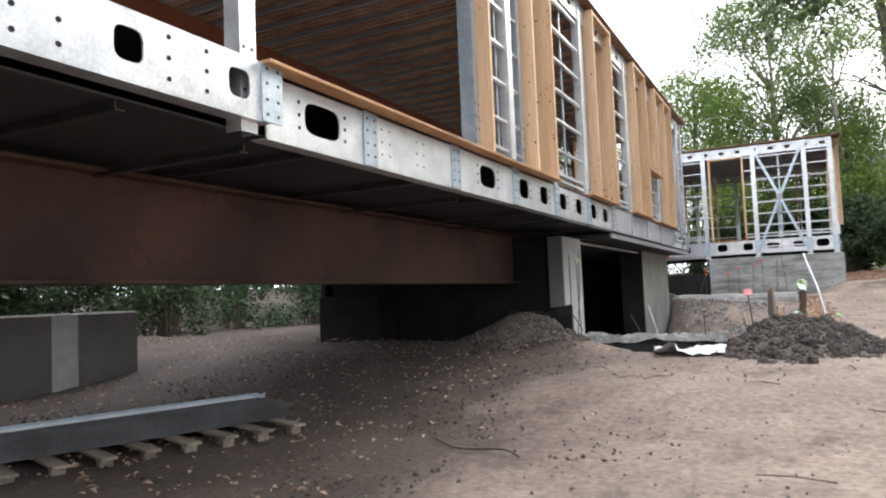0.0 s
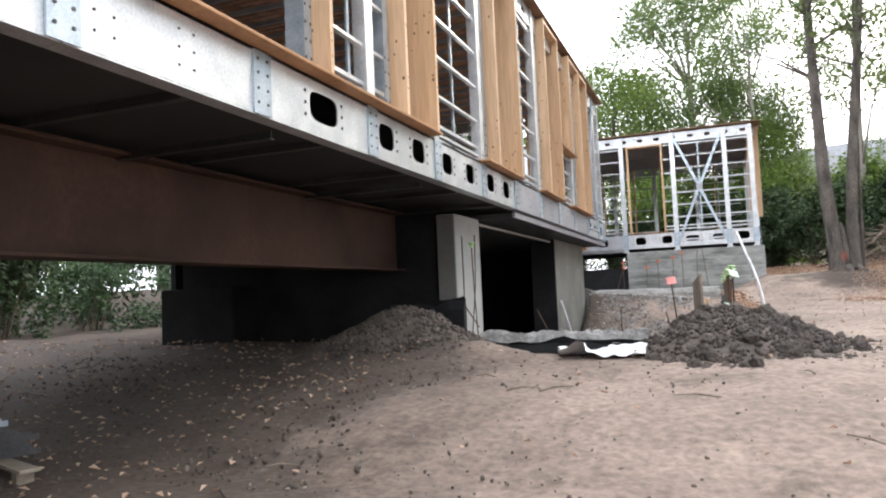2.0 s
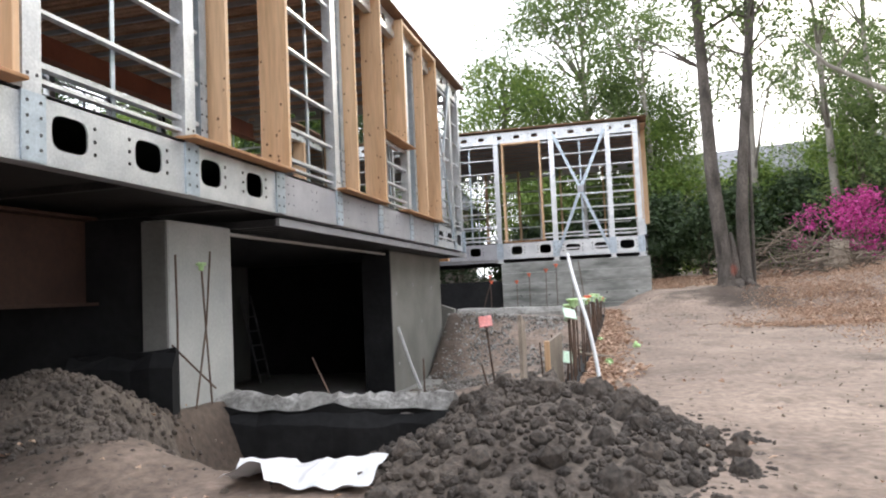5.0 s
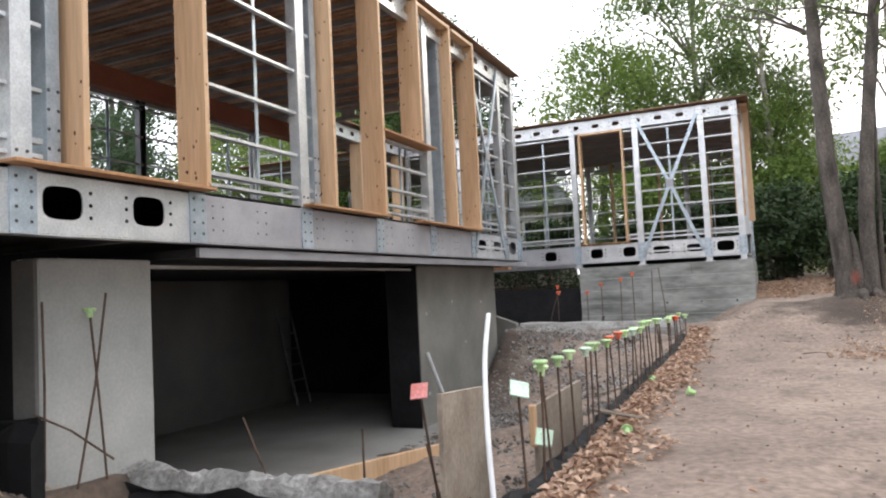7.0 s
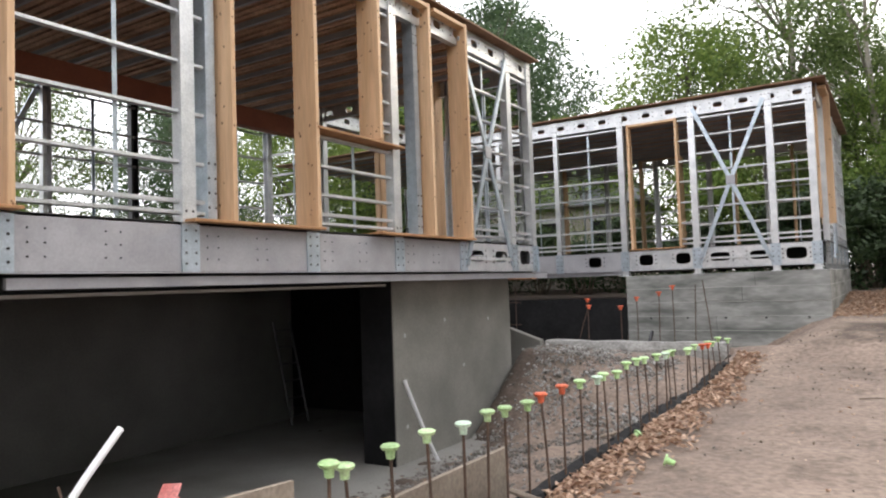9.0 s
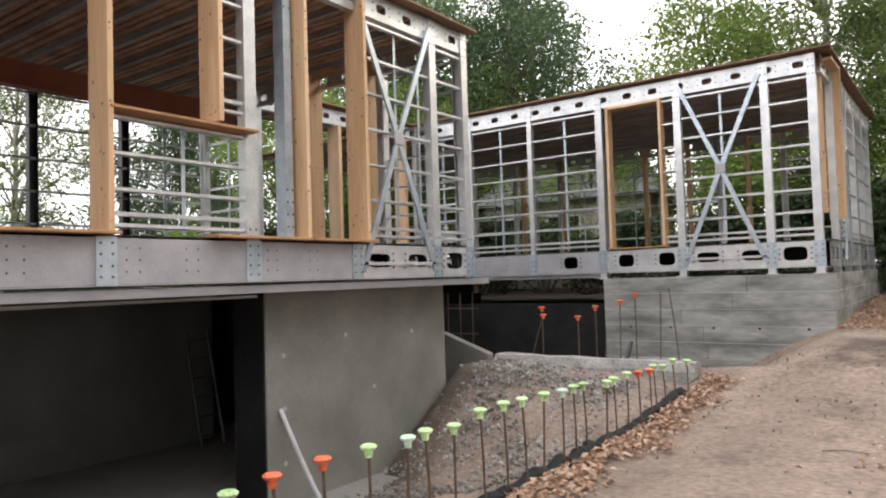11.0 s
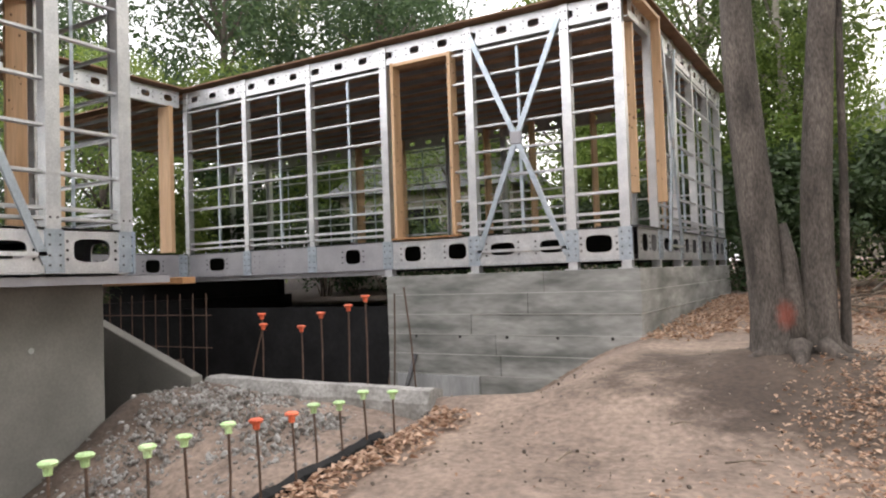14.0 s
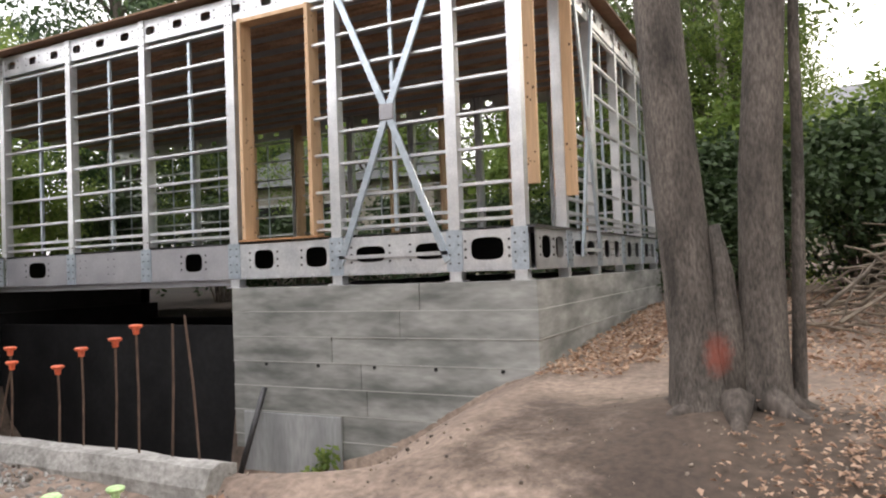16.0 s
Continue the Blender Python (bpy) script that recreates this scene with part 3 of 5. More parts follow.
def roof(name, x0, x1, y0, y1, label, along_x=True):
    t = thing(name, ((x0 + x1) / 2, (y0 + y1) / 2, ROOF), label, "ceiling", "structure")
    part("roof_deck", new_box((x0, y0, ROOF), (x1, y1, ROOF + 0.028), w=0.004), ROOF_EDGE, t, "plywood roof edge")
    bm = bmesh.new()
    s = y0 + 0.25
    while s < y1 - 0.2:
        drop = random.uniform(0, 0.02)
        box(bm, (x0 + 0.28, s, ROOF - 0.03 - drop), (x1 - 0.28, s + 0.085, ROOF - 0.003))
        s += 0.135
    part("sheathing", bm, DECK, t, "brown boards between the joists")
    s = y0 + 0.4
    while s < y1 - 0.3:
        bm = bmesh.new()
        low = ROOF - 0.11
        prof(bm, [(s, low), (s + 0.045, low), (s + 0.045, low + 0.006), (s + 0.005, low + 0.006), (s + 0.005, ROOF - 0.03), (s, ROOF - 0.03)], x0 + 0.32, x1 - 0.32, lambda a, o, z: (a, o, z))
        part("roof_joist", bm, DULL_STEEL, t)
        s += 0.54
    return t


floor_deck("floor_front", WEST, XA, A_START, A_END, "steel joist floor deck of the front wing")
floor_deck("floor_rear", B_WEST, XC, YB, B_FAR, "steel joist floor deck of the rear wing")
floor_deck("floor_link", WEST, -8.2, A_END, YB, "steel joist floor deck of the link")
roof("ceiling_front", WEST - 0.2, XA + 0.14, A_START, A_END + 0.12, "plywood roof deck on light steel joists")
roof("ceiling_rear", B_WEST, XC + 0.14, YB - 0.14, B_FAR + 0.2, "plywood roof deck on light steel joists")
roof("ceiling_link", WEST - 0.2, -8.05, A_END + 0.14, YB - 0.16, "plywood roof deck on light steel joists")
beam = thing("ceiling_beam", (-8.4, 4, 6.35), "red-brown primed steel ceiling beam", "beam", "structure")
bm = box(bmesh.new(), (-8.41, A_START, 6.25), (-8.39, 18.9, 6.6))
box(bm, (-8.5, A_START, 6.23), (-8.3, 18.9, 6.25))
part("web", bm, RED_BEAM, beam)

# rusty girder under the front wing
girder = thing("steel_girder", (-5.15, 2, 2.6), "rust-brown wide steel I-girder carrying the front wing", "girder", "structure")
for a, b in ((-13.0, 6.5), (6.504, 9.8)):
    part("web", new_box((-5.17, a, 2.63), (-5.14, b, 3.37)), RUST, girder)
    part("bottom_flange", new_box((-5.3, a, 2.6), (-5.0, b, 2.628), w=0.003), RUST, girder)
    part("top_flange", new_box((-5.3, a, 3.372), (-5.0, b, 3.40), w=0.003), RUST, girder)
for s in (-1.2, 1.9, 4.9, 7.5):
    g = thing("cross_beam", (-7, s, 3.3), "dark steel cross beam under the floor", "beam", "structure", "cross beams under the floor")
    bm = box(bmesh.new(), (WEST + 0.1, s, 3.36), (XA - 0.14, s + 0.012, 3.41))
    box(bm, (WEST + 0.1, s - 0.03, 3.352), (XA - 0.14, s + 0.04, 3.36))
    part("web", bm, DARK_STEEL, g)

# ---- rear wing ----
wall_b = thing("wall_south_rear", (-2, YB, CH0), "open galvanised steel wall frame on a concrete foundation", "wall", "structure")
B_GRID = [-8.2, -6.66, -5.16, -3.63, -2.11, -0.625, 0.10]
for a, b, st in zip(B_GRID, B_GRID[1:], ("one", "plain", "late", "two", "wide", "one")):
    rim(wall_b, on_b, a, b, st, DULL_STEEL if a < -4 else GALV, at=(0.3, 0.81))
for s in B_GRID[:3]:
    column(wall_b, on_b, s, CH0, HEAD1, 0.1)
for s in B_GRID[3:]:
    column(wall_b, on_b, s, 3.30, HEAD1, 0.13, 0.12)
    part("foot_plate", new_box((s - 0.1, -0.12, 3.302), (s + 0.1, 0.045, 3.318), on_b), GALV, wall_b)
for a, b in ((-8.2, -6.66), (-6.66, -5.16), (-5.16, -3.63), (-2.11, -0.625), (-0.625, 0.10)):
    girts(wall_b, on_b, a, b, n=8, stud=b - a > 1)
girts(wall_b, on_b, -2.42, -2.11, stud=False)
header(wall_b, on_b, -8.2, 0.16)
xbrace(wall_b, on_b, -2.06, -0.7)
surround(on_b, -3.42, -2.40, top=HEAD0 + 0.02, out=0.03, depth=0.2)

wall_c = thing("wall_east_rear", (XC, 27, CH0), "open galvanised steel side wall frame on a concrete foundation", "wall", "structure")
C_GRID = [23.62, 24.75, 26.1, 27.5, 28.9, 30.15]
for a, b, st in zip(C_GRID, C_GRID[1:], ("two", "wide", "two", "two", "two")):
    rim(wall_c, on_c, a, b, st, o=-0.02)
for s in C_GRID[1:]:
    column(wall_c, on_c, s, 3.30, HEAD1, 0.1, o=-0.02)
for a, b in zip(C_GRID[2:], C_GRID[3:]):
    girts(wall_c, on_c, a, b)
xbrace(wall_c, on_c, 25.2, 26.05)
girts(wall_c, on_c, 24.75, 26.1, n=5, z1=5.0)
header(wall_c, on_c, 23.7, 30.1, -0.04)
corner_window = surround(on_c, 23.9, 24.78, sill=4.22, out=0.11, depth=0.27, left=False, sill_from=False)
fin(corner_window, on_c, 24.0, 4.3, HEAD0 + 0.3, 0.2, 0.05, -0.07)
wall_k = thing("wall_north_rear", (-4, B_FAR, CH0), "open galvanised steel back wall frame", "wall", "structure")
for k in range(9):
    s = B_WEST + 1.55 * k
    column(wall_k, on_back, s, CH0, HEAD1)
    if k not in (7,):
        girts(wall_k, on_back, s, s + 1.55)
header(wall_k, on_back, B_WEST, XC)
part("rim_beam", new_box((B_WEST, B_FAR - 0.02, CH0), (XC - 0.14, B_FAR - 0.005, CH1)), DULL_STEEL, wall_k)
# Added black strip stops sky showing through the rim holes.
part("hole_backing", new_box((B_WEST, YB + 1.2, CH0 + 0.07), (XC - 0.14, YB + 1.22, CH1 - 0.022)), SOFFIT, wall_k, "black strip backing the rim holes")
surround(on_back, -9.0, -7.6, out=0.03)
surround(on_back, -5.1, -3.9, out=0.03)
surround(on_back, -2.4, -0.9, out=0.03)

# link between the wings, open on this side
link = thing("wall_link", (-8.2, 21, CH0), "open side of the link with timber posts and steel rim beam", "wall", "structure")


def on_link(s, o, z):
    return (-8.2 + o, s, z)


for a, b in ((A_END + 0.02, 21.3), (21.3, YB - 0.12)):
    rim(link, on_link, a, b, "two", DULL_STEEL)
header(link, on_link, A_END + 0.02, YB - 0.12)
for s in (21.2, 23.3):
    part("timber_post", new_box((s - 0.09, -0.30, FLOOR), (s, 0.02, HEAD0 + 0.02), on_link, 0.004), TIMBER, link, "orange-brown timber post")

# ---- concrete ----


def board_wall(name, x0, x1, y0, y1, z0, z1, label, step=0.29):
    """A foundation cast against boards: courses that stand a few millimetres in and out, with a fine joint between."""
    t = thing(name, ((x0 + x1) / 2, (y0 + y1) / 2, z0), label, "wall", "structure")
    z = z1
    while z > z0:
        lo = max(z0, z - step)
        cut = x0 + (x1 - x0) * random.uniform(0.3, 0.7)
        for p, q in ((x0, cut - 0.003), (cut + 0.003, x1)):
            j = random.uniform(-0.005, 0.005)
            part("board_course", new_box((p + (j if p == x0 else 0), y0 + j, lo + 0.006), (q - (j if q == x1 else 0), y1, z), w=0.004), BOARD_CONCRETE, t)
        if lo > z0:
            part("joint_fin", new_box((x0 - 0.006, y0 - 0.006, lo - 0.002), (x1 + 0.006, y1 - 0.02, lo + 0.008)), PALE_CONCRETE, t)
        z = lo
    part("core", new_box((x0 + 0.014, y0 + 0.014, z0), (x1 - 0.014, y1 - 0.01, z1 - 0.01)), CONCRETE, t)
    bd = bmesh.new()
    bolts(bd, [(x0 + 0.5 + 0.75 * k, zz) for k in range(int((x1 - x0) / 0.75)) for zz in (2.40,)], lambda s, o, q: (s, y0 - o, q), 0.008, 0.022)
    part("tie_hole", bd, HOLE, t)
    return t


board_wall("foundation_rear", -3.6, XC + 0.02, 23.5, 30.3, 0.6, 3.30, "grey board-marked cast concrete foundation wall")
part("side_step", new_box((-3.45, 23.472, 0.6), (-2.05, 23.50, 1.84), w=0.008), LOW_CONCRETE, bpy.data.objects["foundation_rear"], "paler lower concrete face")

prop = thing("steel_pipe", (-3.38, 23.3, 1.0), "dark steel pipe leaning on the foundation", "pipe")
part("tube", tube(bmesh.new(), [(-3.38, 23.22, 0.95), (-3.07, 23.42, 2.14)], 0.035, 10), DARK_STEEL, prop, smooth=True)
pillar = thing("garage_pillar", (-4.5, 10.3, 1.0), "pale grey smooth concrete pillar beside the garage opening", "pillar", "structure")
part("shaft", new_box((-4.52, 9.78, 0.7), (-4.26, 10.82, 3.33), w=0.012), PALE_CONCRETE, pillar)
# Thin sheet that paints the shade on the pillar's south side.
part("shaded_side", new_box((-4.51, 9.745, 0.9), (-4.265, 9.777, 3.32), w=0.006), SHADED_CONCRETE, pillar)
wall_g = thing("wall_garage", (-4.6, 18, 0.9), "brown-grey smooth cast concrete garage wall with patched tie holes", "wall", "structure")
part("slab_face", new_box((-4.75, 15.85, 0.7), (-4.22, 19.17, 3.33), w=0.012), CONCRETE, wall_g)
# Thin black panel over the wall's south end face.
part("jamb", new_box((-4.74, 15.82, 0.93), (-4.23, 15.846, 3.32), w=0.003), MEMBRANE, wall_g, "black panel over the jamb face")
bd = bmesh.new()
bolts(bd, [(16.1, 2.0), (16.1, 2.6), (16.1, 1.4), (17.1, 2.75), (17.6, 2.05), (18.4, 2.7)], lambda s, o, z: (-4.22 + o, s, z), 0.003, 0.03)
part("tie_patch", bd, PALE_CONCRETE, wall_g)
inner = thing("wall_garage_inner", (-8.1, 15, 0.9), "grey concrete inner wall of the dark garage", "wall", "structure")
part("face", new_box((-8.4, 10.6, 0.7), (-8.1, 17.95, 3.3)), SHADED_CONCRETE, inner)
# Added black walls close off the garage behind and west to keep it dark.
rear = thing("wall_garage_rear", (-8, 21, 0.9), "black wall added to close off the back of the garage", "wall", "structure")
part("face", new_box((-9.3, 18.95, 0.7), (-4.76, 19.15, 3.38)), MEMBRANE, rear)
part("side", new_box((-9.4, 10.2, 0.7), (-9.301, 19.15, 3.4)), MEMBRANE, rear)
front = thing("wall_black", (-8, 9.9, 0.9), "black waterproofed foundation wall under the house", "wall", "structure")
part("face", new_box((-8.85, 9.85, 0.7), (-4.53, 10.15, 3.38)), MEMBRANE, front)
part("pier", new_box((-8.8, 9.3, 0.9), (-7.5, 9.84, 2.5), w=0.02), MEMBRANE, front)
slab = thing("floor_garage", (-6, 15, 0.9), "bare grey concrete garage floor slab", "floor", "structure")
part("slab", new_box((-9.3, 10.75, 0.8), (-3.0, 18.9, 0.93)), SLAB, slab)
ceil = thing("ceiling_garage", (-6, 15, 3.3), "dark corrugated steel deck over the garage", "ceiling", "structure")
bm = bmesh.new()
s = 10.9
while s < 19.6:
    box(bm, (-12.2, s, 3.33), (-3.75, s + 0.11, 3.405))
    s += 0.2
part("corrugation", bm, DARK_STEEL, ceil)
part("edge_angle", new_box((-3.74, 10.8, 3.32), (-3.70, 19.6, 3.40)), DULL_STEEL, ceil)
part("opening_trim", new_box((-4.35, 10.83, 3.26), (-4.30, 15.84, 3.29)), PALE_CONCRETE, ceil, "pale strip along the head of the opening")
pit = thing("wall_pit", (-6, 26, 1), "black waterproofed basement wall under the rear wing", "wall", "structure")
part("face", new_box((-8.6, 26.6, 0.7), (-3.62, 26.8, 2.72)), MEMBRANE, pit)
part("front_sheet", new_box((-8.58, 23.76, 0.7), (-3.62, 23.82, 2.83)), MEMBRANE, pit, "black waterproofing sheet with a straight top edge")
part("side", new_box((-8.8, 20.6, 0.7), (-8.6, 26.8, 3.0)), MEMBRANE, pit)
# Added black sheet closes a gap where sky showed under the wing.
part("return", new_box((-15.0, 26.6, 0.7), (-8.81, 26.8, 3.4)), MEMBRANE, pit)
part("header", new_box((-8.6, 23.64, 3.33), (-3.62, 23.72, 3.41)), DULL_STEEL, pit)


def ragged(x0, x1, y0, y1, z0, z1, step, amp, seed):
    """A broken-topped wall: a strip of blocks with uneven tops and faces."""
    random.seed(seed)
    bm = bmesh.new()
    n = max(2, int((x1 - x0) / step))
    rows = []
    for k in range(n + 1):
        x = x0 + (x1 - x0) * k / n
        j = [amp * (2.2 * noise.noise(Vector((x * 2.3, i * 7.1, seed))) + 1.1 * noise.noise(Vector((x * 8.5, i * 3.7, seed))) + random.uniform(-0.2, 0.2)) for i in range(6)]
        ring = [(x, y0 + j[0] * 0.3, z0), (x, y0 + j[1] * 0.5, z1 - 0.12 + j[2]), (x, y0 + 0.06 + j[1] * 0.5, z1 + j[3]), (x, (y0 + y1) / 2, z1 + 0.02 + j[4] * 1.2), (x, y1, z1 - 0.02 + j[5]), (x, y1, z0)]
        rows.append([bm.verts.new(p) for p in ring])
    for a, b in zip(rows, rows[1:]):
        for k in range(6):
            bm.faces.new((a[k], a[(k + 1) % 6], b[(k + 1) % 6], b[k]))
    bm.faces.new(rows[0])
    bm.faces.new(rows[-1][::-1])
    return bm


retain = thing("retaining_wall", (-3, 10.6, 0.9), "broken-topped concrete footing wall with black waterproofing", "wall", "structure")
part("coping", ragged(-4.25, -1.9, 10.38, 10.64, 1.35, 1.66, 0.05, 0.04, 3), GREY_RUBBLE, retain, "broken pale concrete edge")
part("membrane_face", ragged(-5.0, -1.75, 10.30, 10.39, 0.7, 1.55, 0.15, 0.03, 4), MEMBRANE, retain, "black waterproofing sheet")
part("membrane_corner", ragged(-5.2, -4.12, 9.6, 9.7, 0.9, 2.15, 0.2, 0.06, 5), MEMBRANE, retain, "black sheet turned round the pillar")
stub = thing("low_wall", (-2.6, 20.6, 1.6), "low rough concrete kerb wall with a broken end", "wall", "structure")
part("kerb", ragged(-4.2, -1.0, 20.42, 20.72, 1.45, 2.16, 0.22, 0.012, 6), RUBBLE, stub)
wedge = thing("wing_wall", (-5, 20, 1.9), "sloping dark concrete wing wall", "wall", "structure")
bm = bmesh.new()
hull8(bm, [(-6.1, 20.28, 0.8), (-6.1, 20.28, 2.86), (-6.1, 20.44, 0.8), (-6.1, 20.44, 2.86), (-4.2, 20.28, 0.8), (-4.2, 20.28, 2.19), (-4.2, 20.44, 0.8), (-4.2, 20.44, 2.19)])
part("slope", bevel(bm, 0.01), CONCRETE, wedge)

footing = thing("footing_wall", (-10.5, 3, 1.2), "thick concrete footing block with a pale patch", "wall", "structure")
part("block", new_box((-11.2, -4.0, 0.9), (-10.45, 6.7, 2.40), w=0.03), CONCRETE, footing)
part("patch", new_box((-10.449, 5.2, 1.25), (-10.44, 5.62, 2.38), w=0.003), WHITE, footing, "white patch on the face")

# neighbours


def house(at, w, d, wall_h, roof_h, turn, label):
    t = thing("neighbour_house", at, label, "house", "structure")
    m = Matrix.Translation(at) @ Matrix.Rotation(radians(turn), 4, "Z")

    def f(x, y, z):
        return m @ Vector((x, y, z))
    part("wall", new_box((-w / 2, -d / 2, 0), (w / 2, d / 2, wall_h), f), STUCCO, t)
    bm = bmesh.new()
    e = 0.5
    lo = [bm.verts.new(f(x, y, wall_h)) for x, y in ((-w / 2 - e, -d / 2 - e), (w / 2 + e, -d / 2 - e), (w / 2 + e, d / 2 + e), (-w / 2 - e, d / 2 + e))]
    hi = [bm.verts.new(f(x, 0, wall_h + roof_h)) for x in (-w / 2 + 1.0, w / 2 - 1.0)]
    bm.faces.new((lo[0], lo[1], hi[1], hi[0]))
    bm.faces.new((lo[2], lo[3], hi[0], hi[1]))
    bm.faces.new((lo[1], lo[2], hi[1]))
    bm.faces.new((lo[3], lo[0], hi[0]))
    bm.faces.new(lo[::-1])
    part("roof", bm, ROOF_GREY, t)
    for k in range(3):
        x = -w / 2 + w * (k + 0.5) / 3
        win = part("window", new_box((x - 0.6, -d / 2 - 0.04, 1.0), (x + 0.6, -d / 2 + 0.02, wall_h - 0.6), f), HOLE, t)
        part("frame", new_box((x - 0.68, -d / 2 - 0.02, 0.92), (x + 0.68, -d / 2 - 0.005, wall_h - 0.52), f), WHITE, win)


house((-10.6, 37.5, 2.9), 6.5, 4.6, 3.3, 2.0, 8, "neighbouring house with a grey hipped roof")
house((9.5, 50, 3.5), 14, 8, 4.6, 2.4, -14, "neighbouring house with a low grey roof")


# ---- plants ----
def leaves(bm_lists, centre, count, spread, size, rng, flat=0.0):
    """Adds small pointed leaves round a centre to lists of vertices and faces."""
    vs, fs = bm_lists
    for _ in range(count):
        d = Vector((rng.gauss(0, 1), rng.gauss(0, 1), rng.gauss(0, 0.8))) * spread * 0.55
        p = Vector(centre) + d
        a = Vector((rng.uniform(-1, 1), rng.uniform(-1, 1), rng.uniform(-1, 0.5) * (1 - flat))).normalized()
        b = a.cross(Vector((rng.uniform(-1, 1), rng.uniform(-1, 1), rng.uniform(0.2, 1)))).normalized()
        s = size * rng.uniform(0.6, 1.3)
        i = len(vs)
        vs += [p, p + a * s * 0.5 + b * s * 0.24, p + a * s, p + a * s * 0.5 - b * s * 0.24]
        fs.append((i, i + 1, i + 2, i + 3))


def cloud(name, vs, fs, material, parent):
    me = bpy.data.meshes.new(name)
    me.from_pydata([tuple(v) for v in vs], [], fs)
    me.materials.append(material)
    ob = new(name, me)
    ob.parent = parent
    ob.matrix_parent_inverse = parent.matrix_basis.inverted()
    return ob


def tree(at, height, crown_r, crown_base, material, bark, seed, label, trunk_r=0.22, clumps=130, per=55, leaf=0.2, droop=0.0, name="tree", group="trees round the site"):
    rng = random.Random(seed)
    t = thing(name, at, label, "tree", group=group)
    x, y, z = at
    bm = bmesh.new()
    lean = (rng.uniform(-0.6, 0.6), rng.uniform(-0.6, 0.6))
    stem = []
    for k in range(8):
        q = k / 7
        stem.append((x + lean[0] * q + rng.uniform(-0.1, 0.1) * q, y + lean[1] * q + rng.uniform(-0.1, 0.1) * q, z - 0.1 + height * 0.9 * q))
    tube(bm, stem, [trunk_r * (1.25 - 1.1 * k / 7) for k in range(8)], 9)
    part("trunk", bm, bark, t, smooth=True)
    vs, fs = [], []
    bl = bmesh.new()
    for k in range(clumps):
        q = rng.random()
        h = crown_base + (height - crown_base) * q
        r = crown_r * (math.sin(math.pi * (0.12 + 0.83 * q)) ** 0.7) * rng.uniform(0.35, 1.12)
        ang = rng.uniform(0, math.tau)
        c = Vector((x + lean[0] * h / height + r * math.cos(ang), y + lean[1] * h / height + r * math.sin(ang), z + h - droop * r))
        leaves((vs, fs), c, per, crown_r * 0.18, leaf, rng)
        if k % 7 == 0:
            s = stem[min(7, max(1, int(7 * (h - 0.2 * r) / (height * 0.9)) - 1))]
            mid = (Vector(s) + c) / 2 + Vector((0, 0, 0.25))
            tube(bl, [s, mid, c], [trunk_r * 0.3, trunk_r * 0.18, trunk_r * 0.06], 5)
    part("limb", bl, bark, t, smooth=True)
    cloud("crown", vs, fs, material, t)
    return t


def bush(at, r, h, material, seed, label, clumps=40, per=60, leaf=0.14, name="bush", category="bush", group=""):
    rng = random.Random(seed)
    t = thing(name, at, label, category, group=group)
    vs, fs = [], []
    for k in range(clumps):
        a, q = rng.uniform(0, math.tau), rng.random() ** 0.6
        rr = r * rng.uniform(0.1, 1) * math.sqrt(max(0.05, 1 - (q * 0.95) ** 2))
        c = Vector((at[0] + rr * math.cos(a), at[1] + rr * math.sin(a), at[2] + h * q))
        leaves((vs, fs), c, per, r * 0.24, leaf, rng)
        if k % 4 == 0:
            bm = bmesh.new()
            tube(bm, [(at[0] + 0.2 * rr * math.cos(a), at[1] + 0.2 * rr * math.sin(a), at[2] - 0.05), (c + Vector(at)) / 2 + Vector((0, 0, 0.1)), c], [0.035, 0.02, 0.008], 4)
            part("stem", bm, TWIG, t)
    cloud("foliage", vs, fs, material, t)
    return t


def far(name, x, y):
    return (x, y, ground_z(x, y))


# twin-stemmed tree by the path
MARKED_BARK = mat("marked_bark", (0.04, 0.034, 0.029), (0.14, 0.12, 0.104), 2.6, 0.95, 0, 0.9, 30, stretch=(2.2, 2.2, 0.7), streak=1.0)


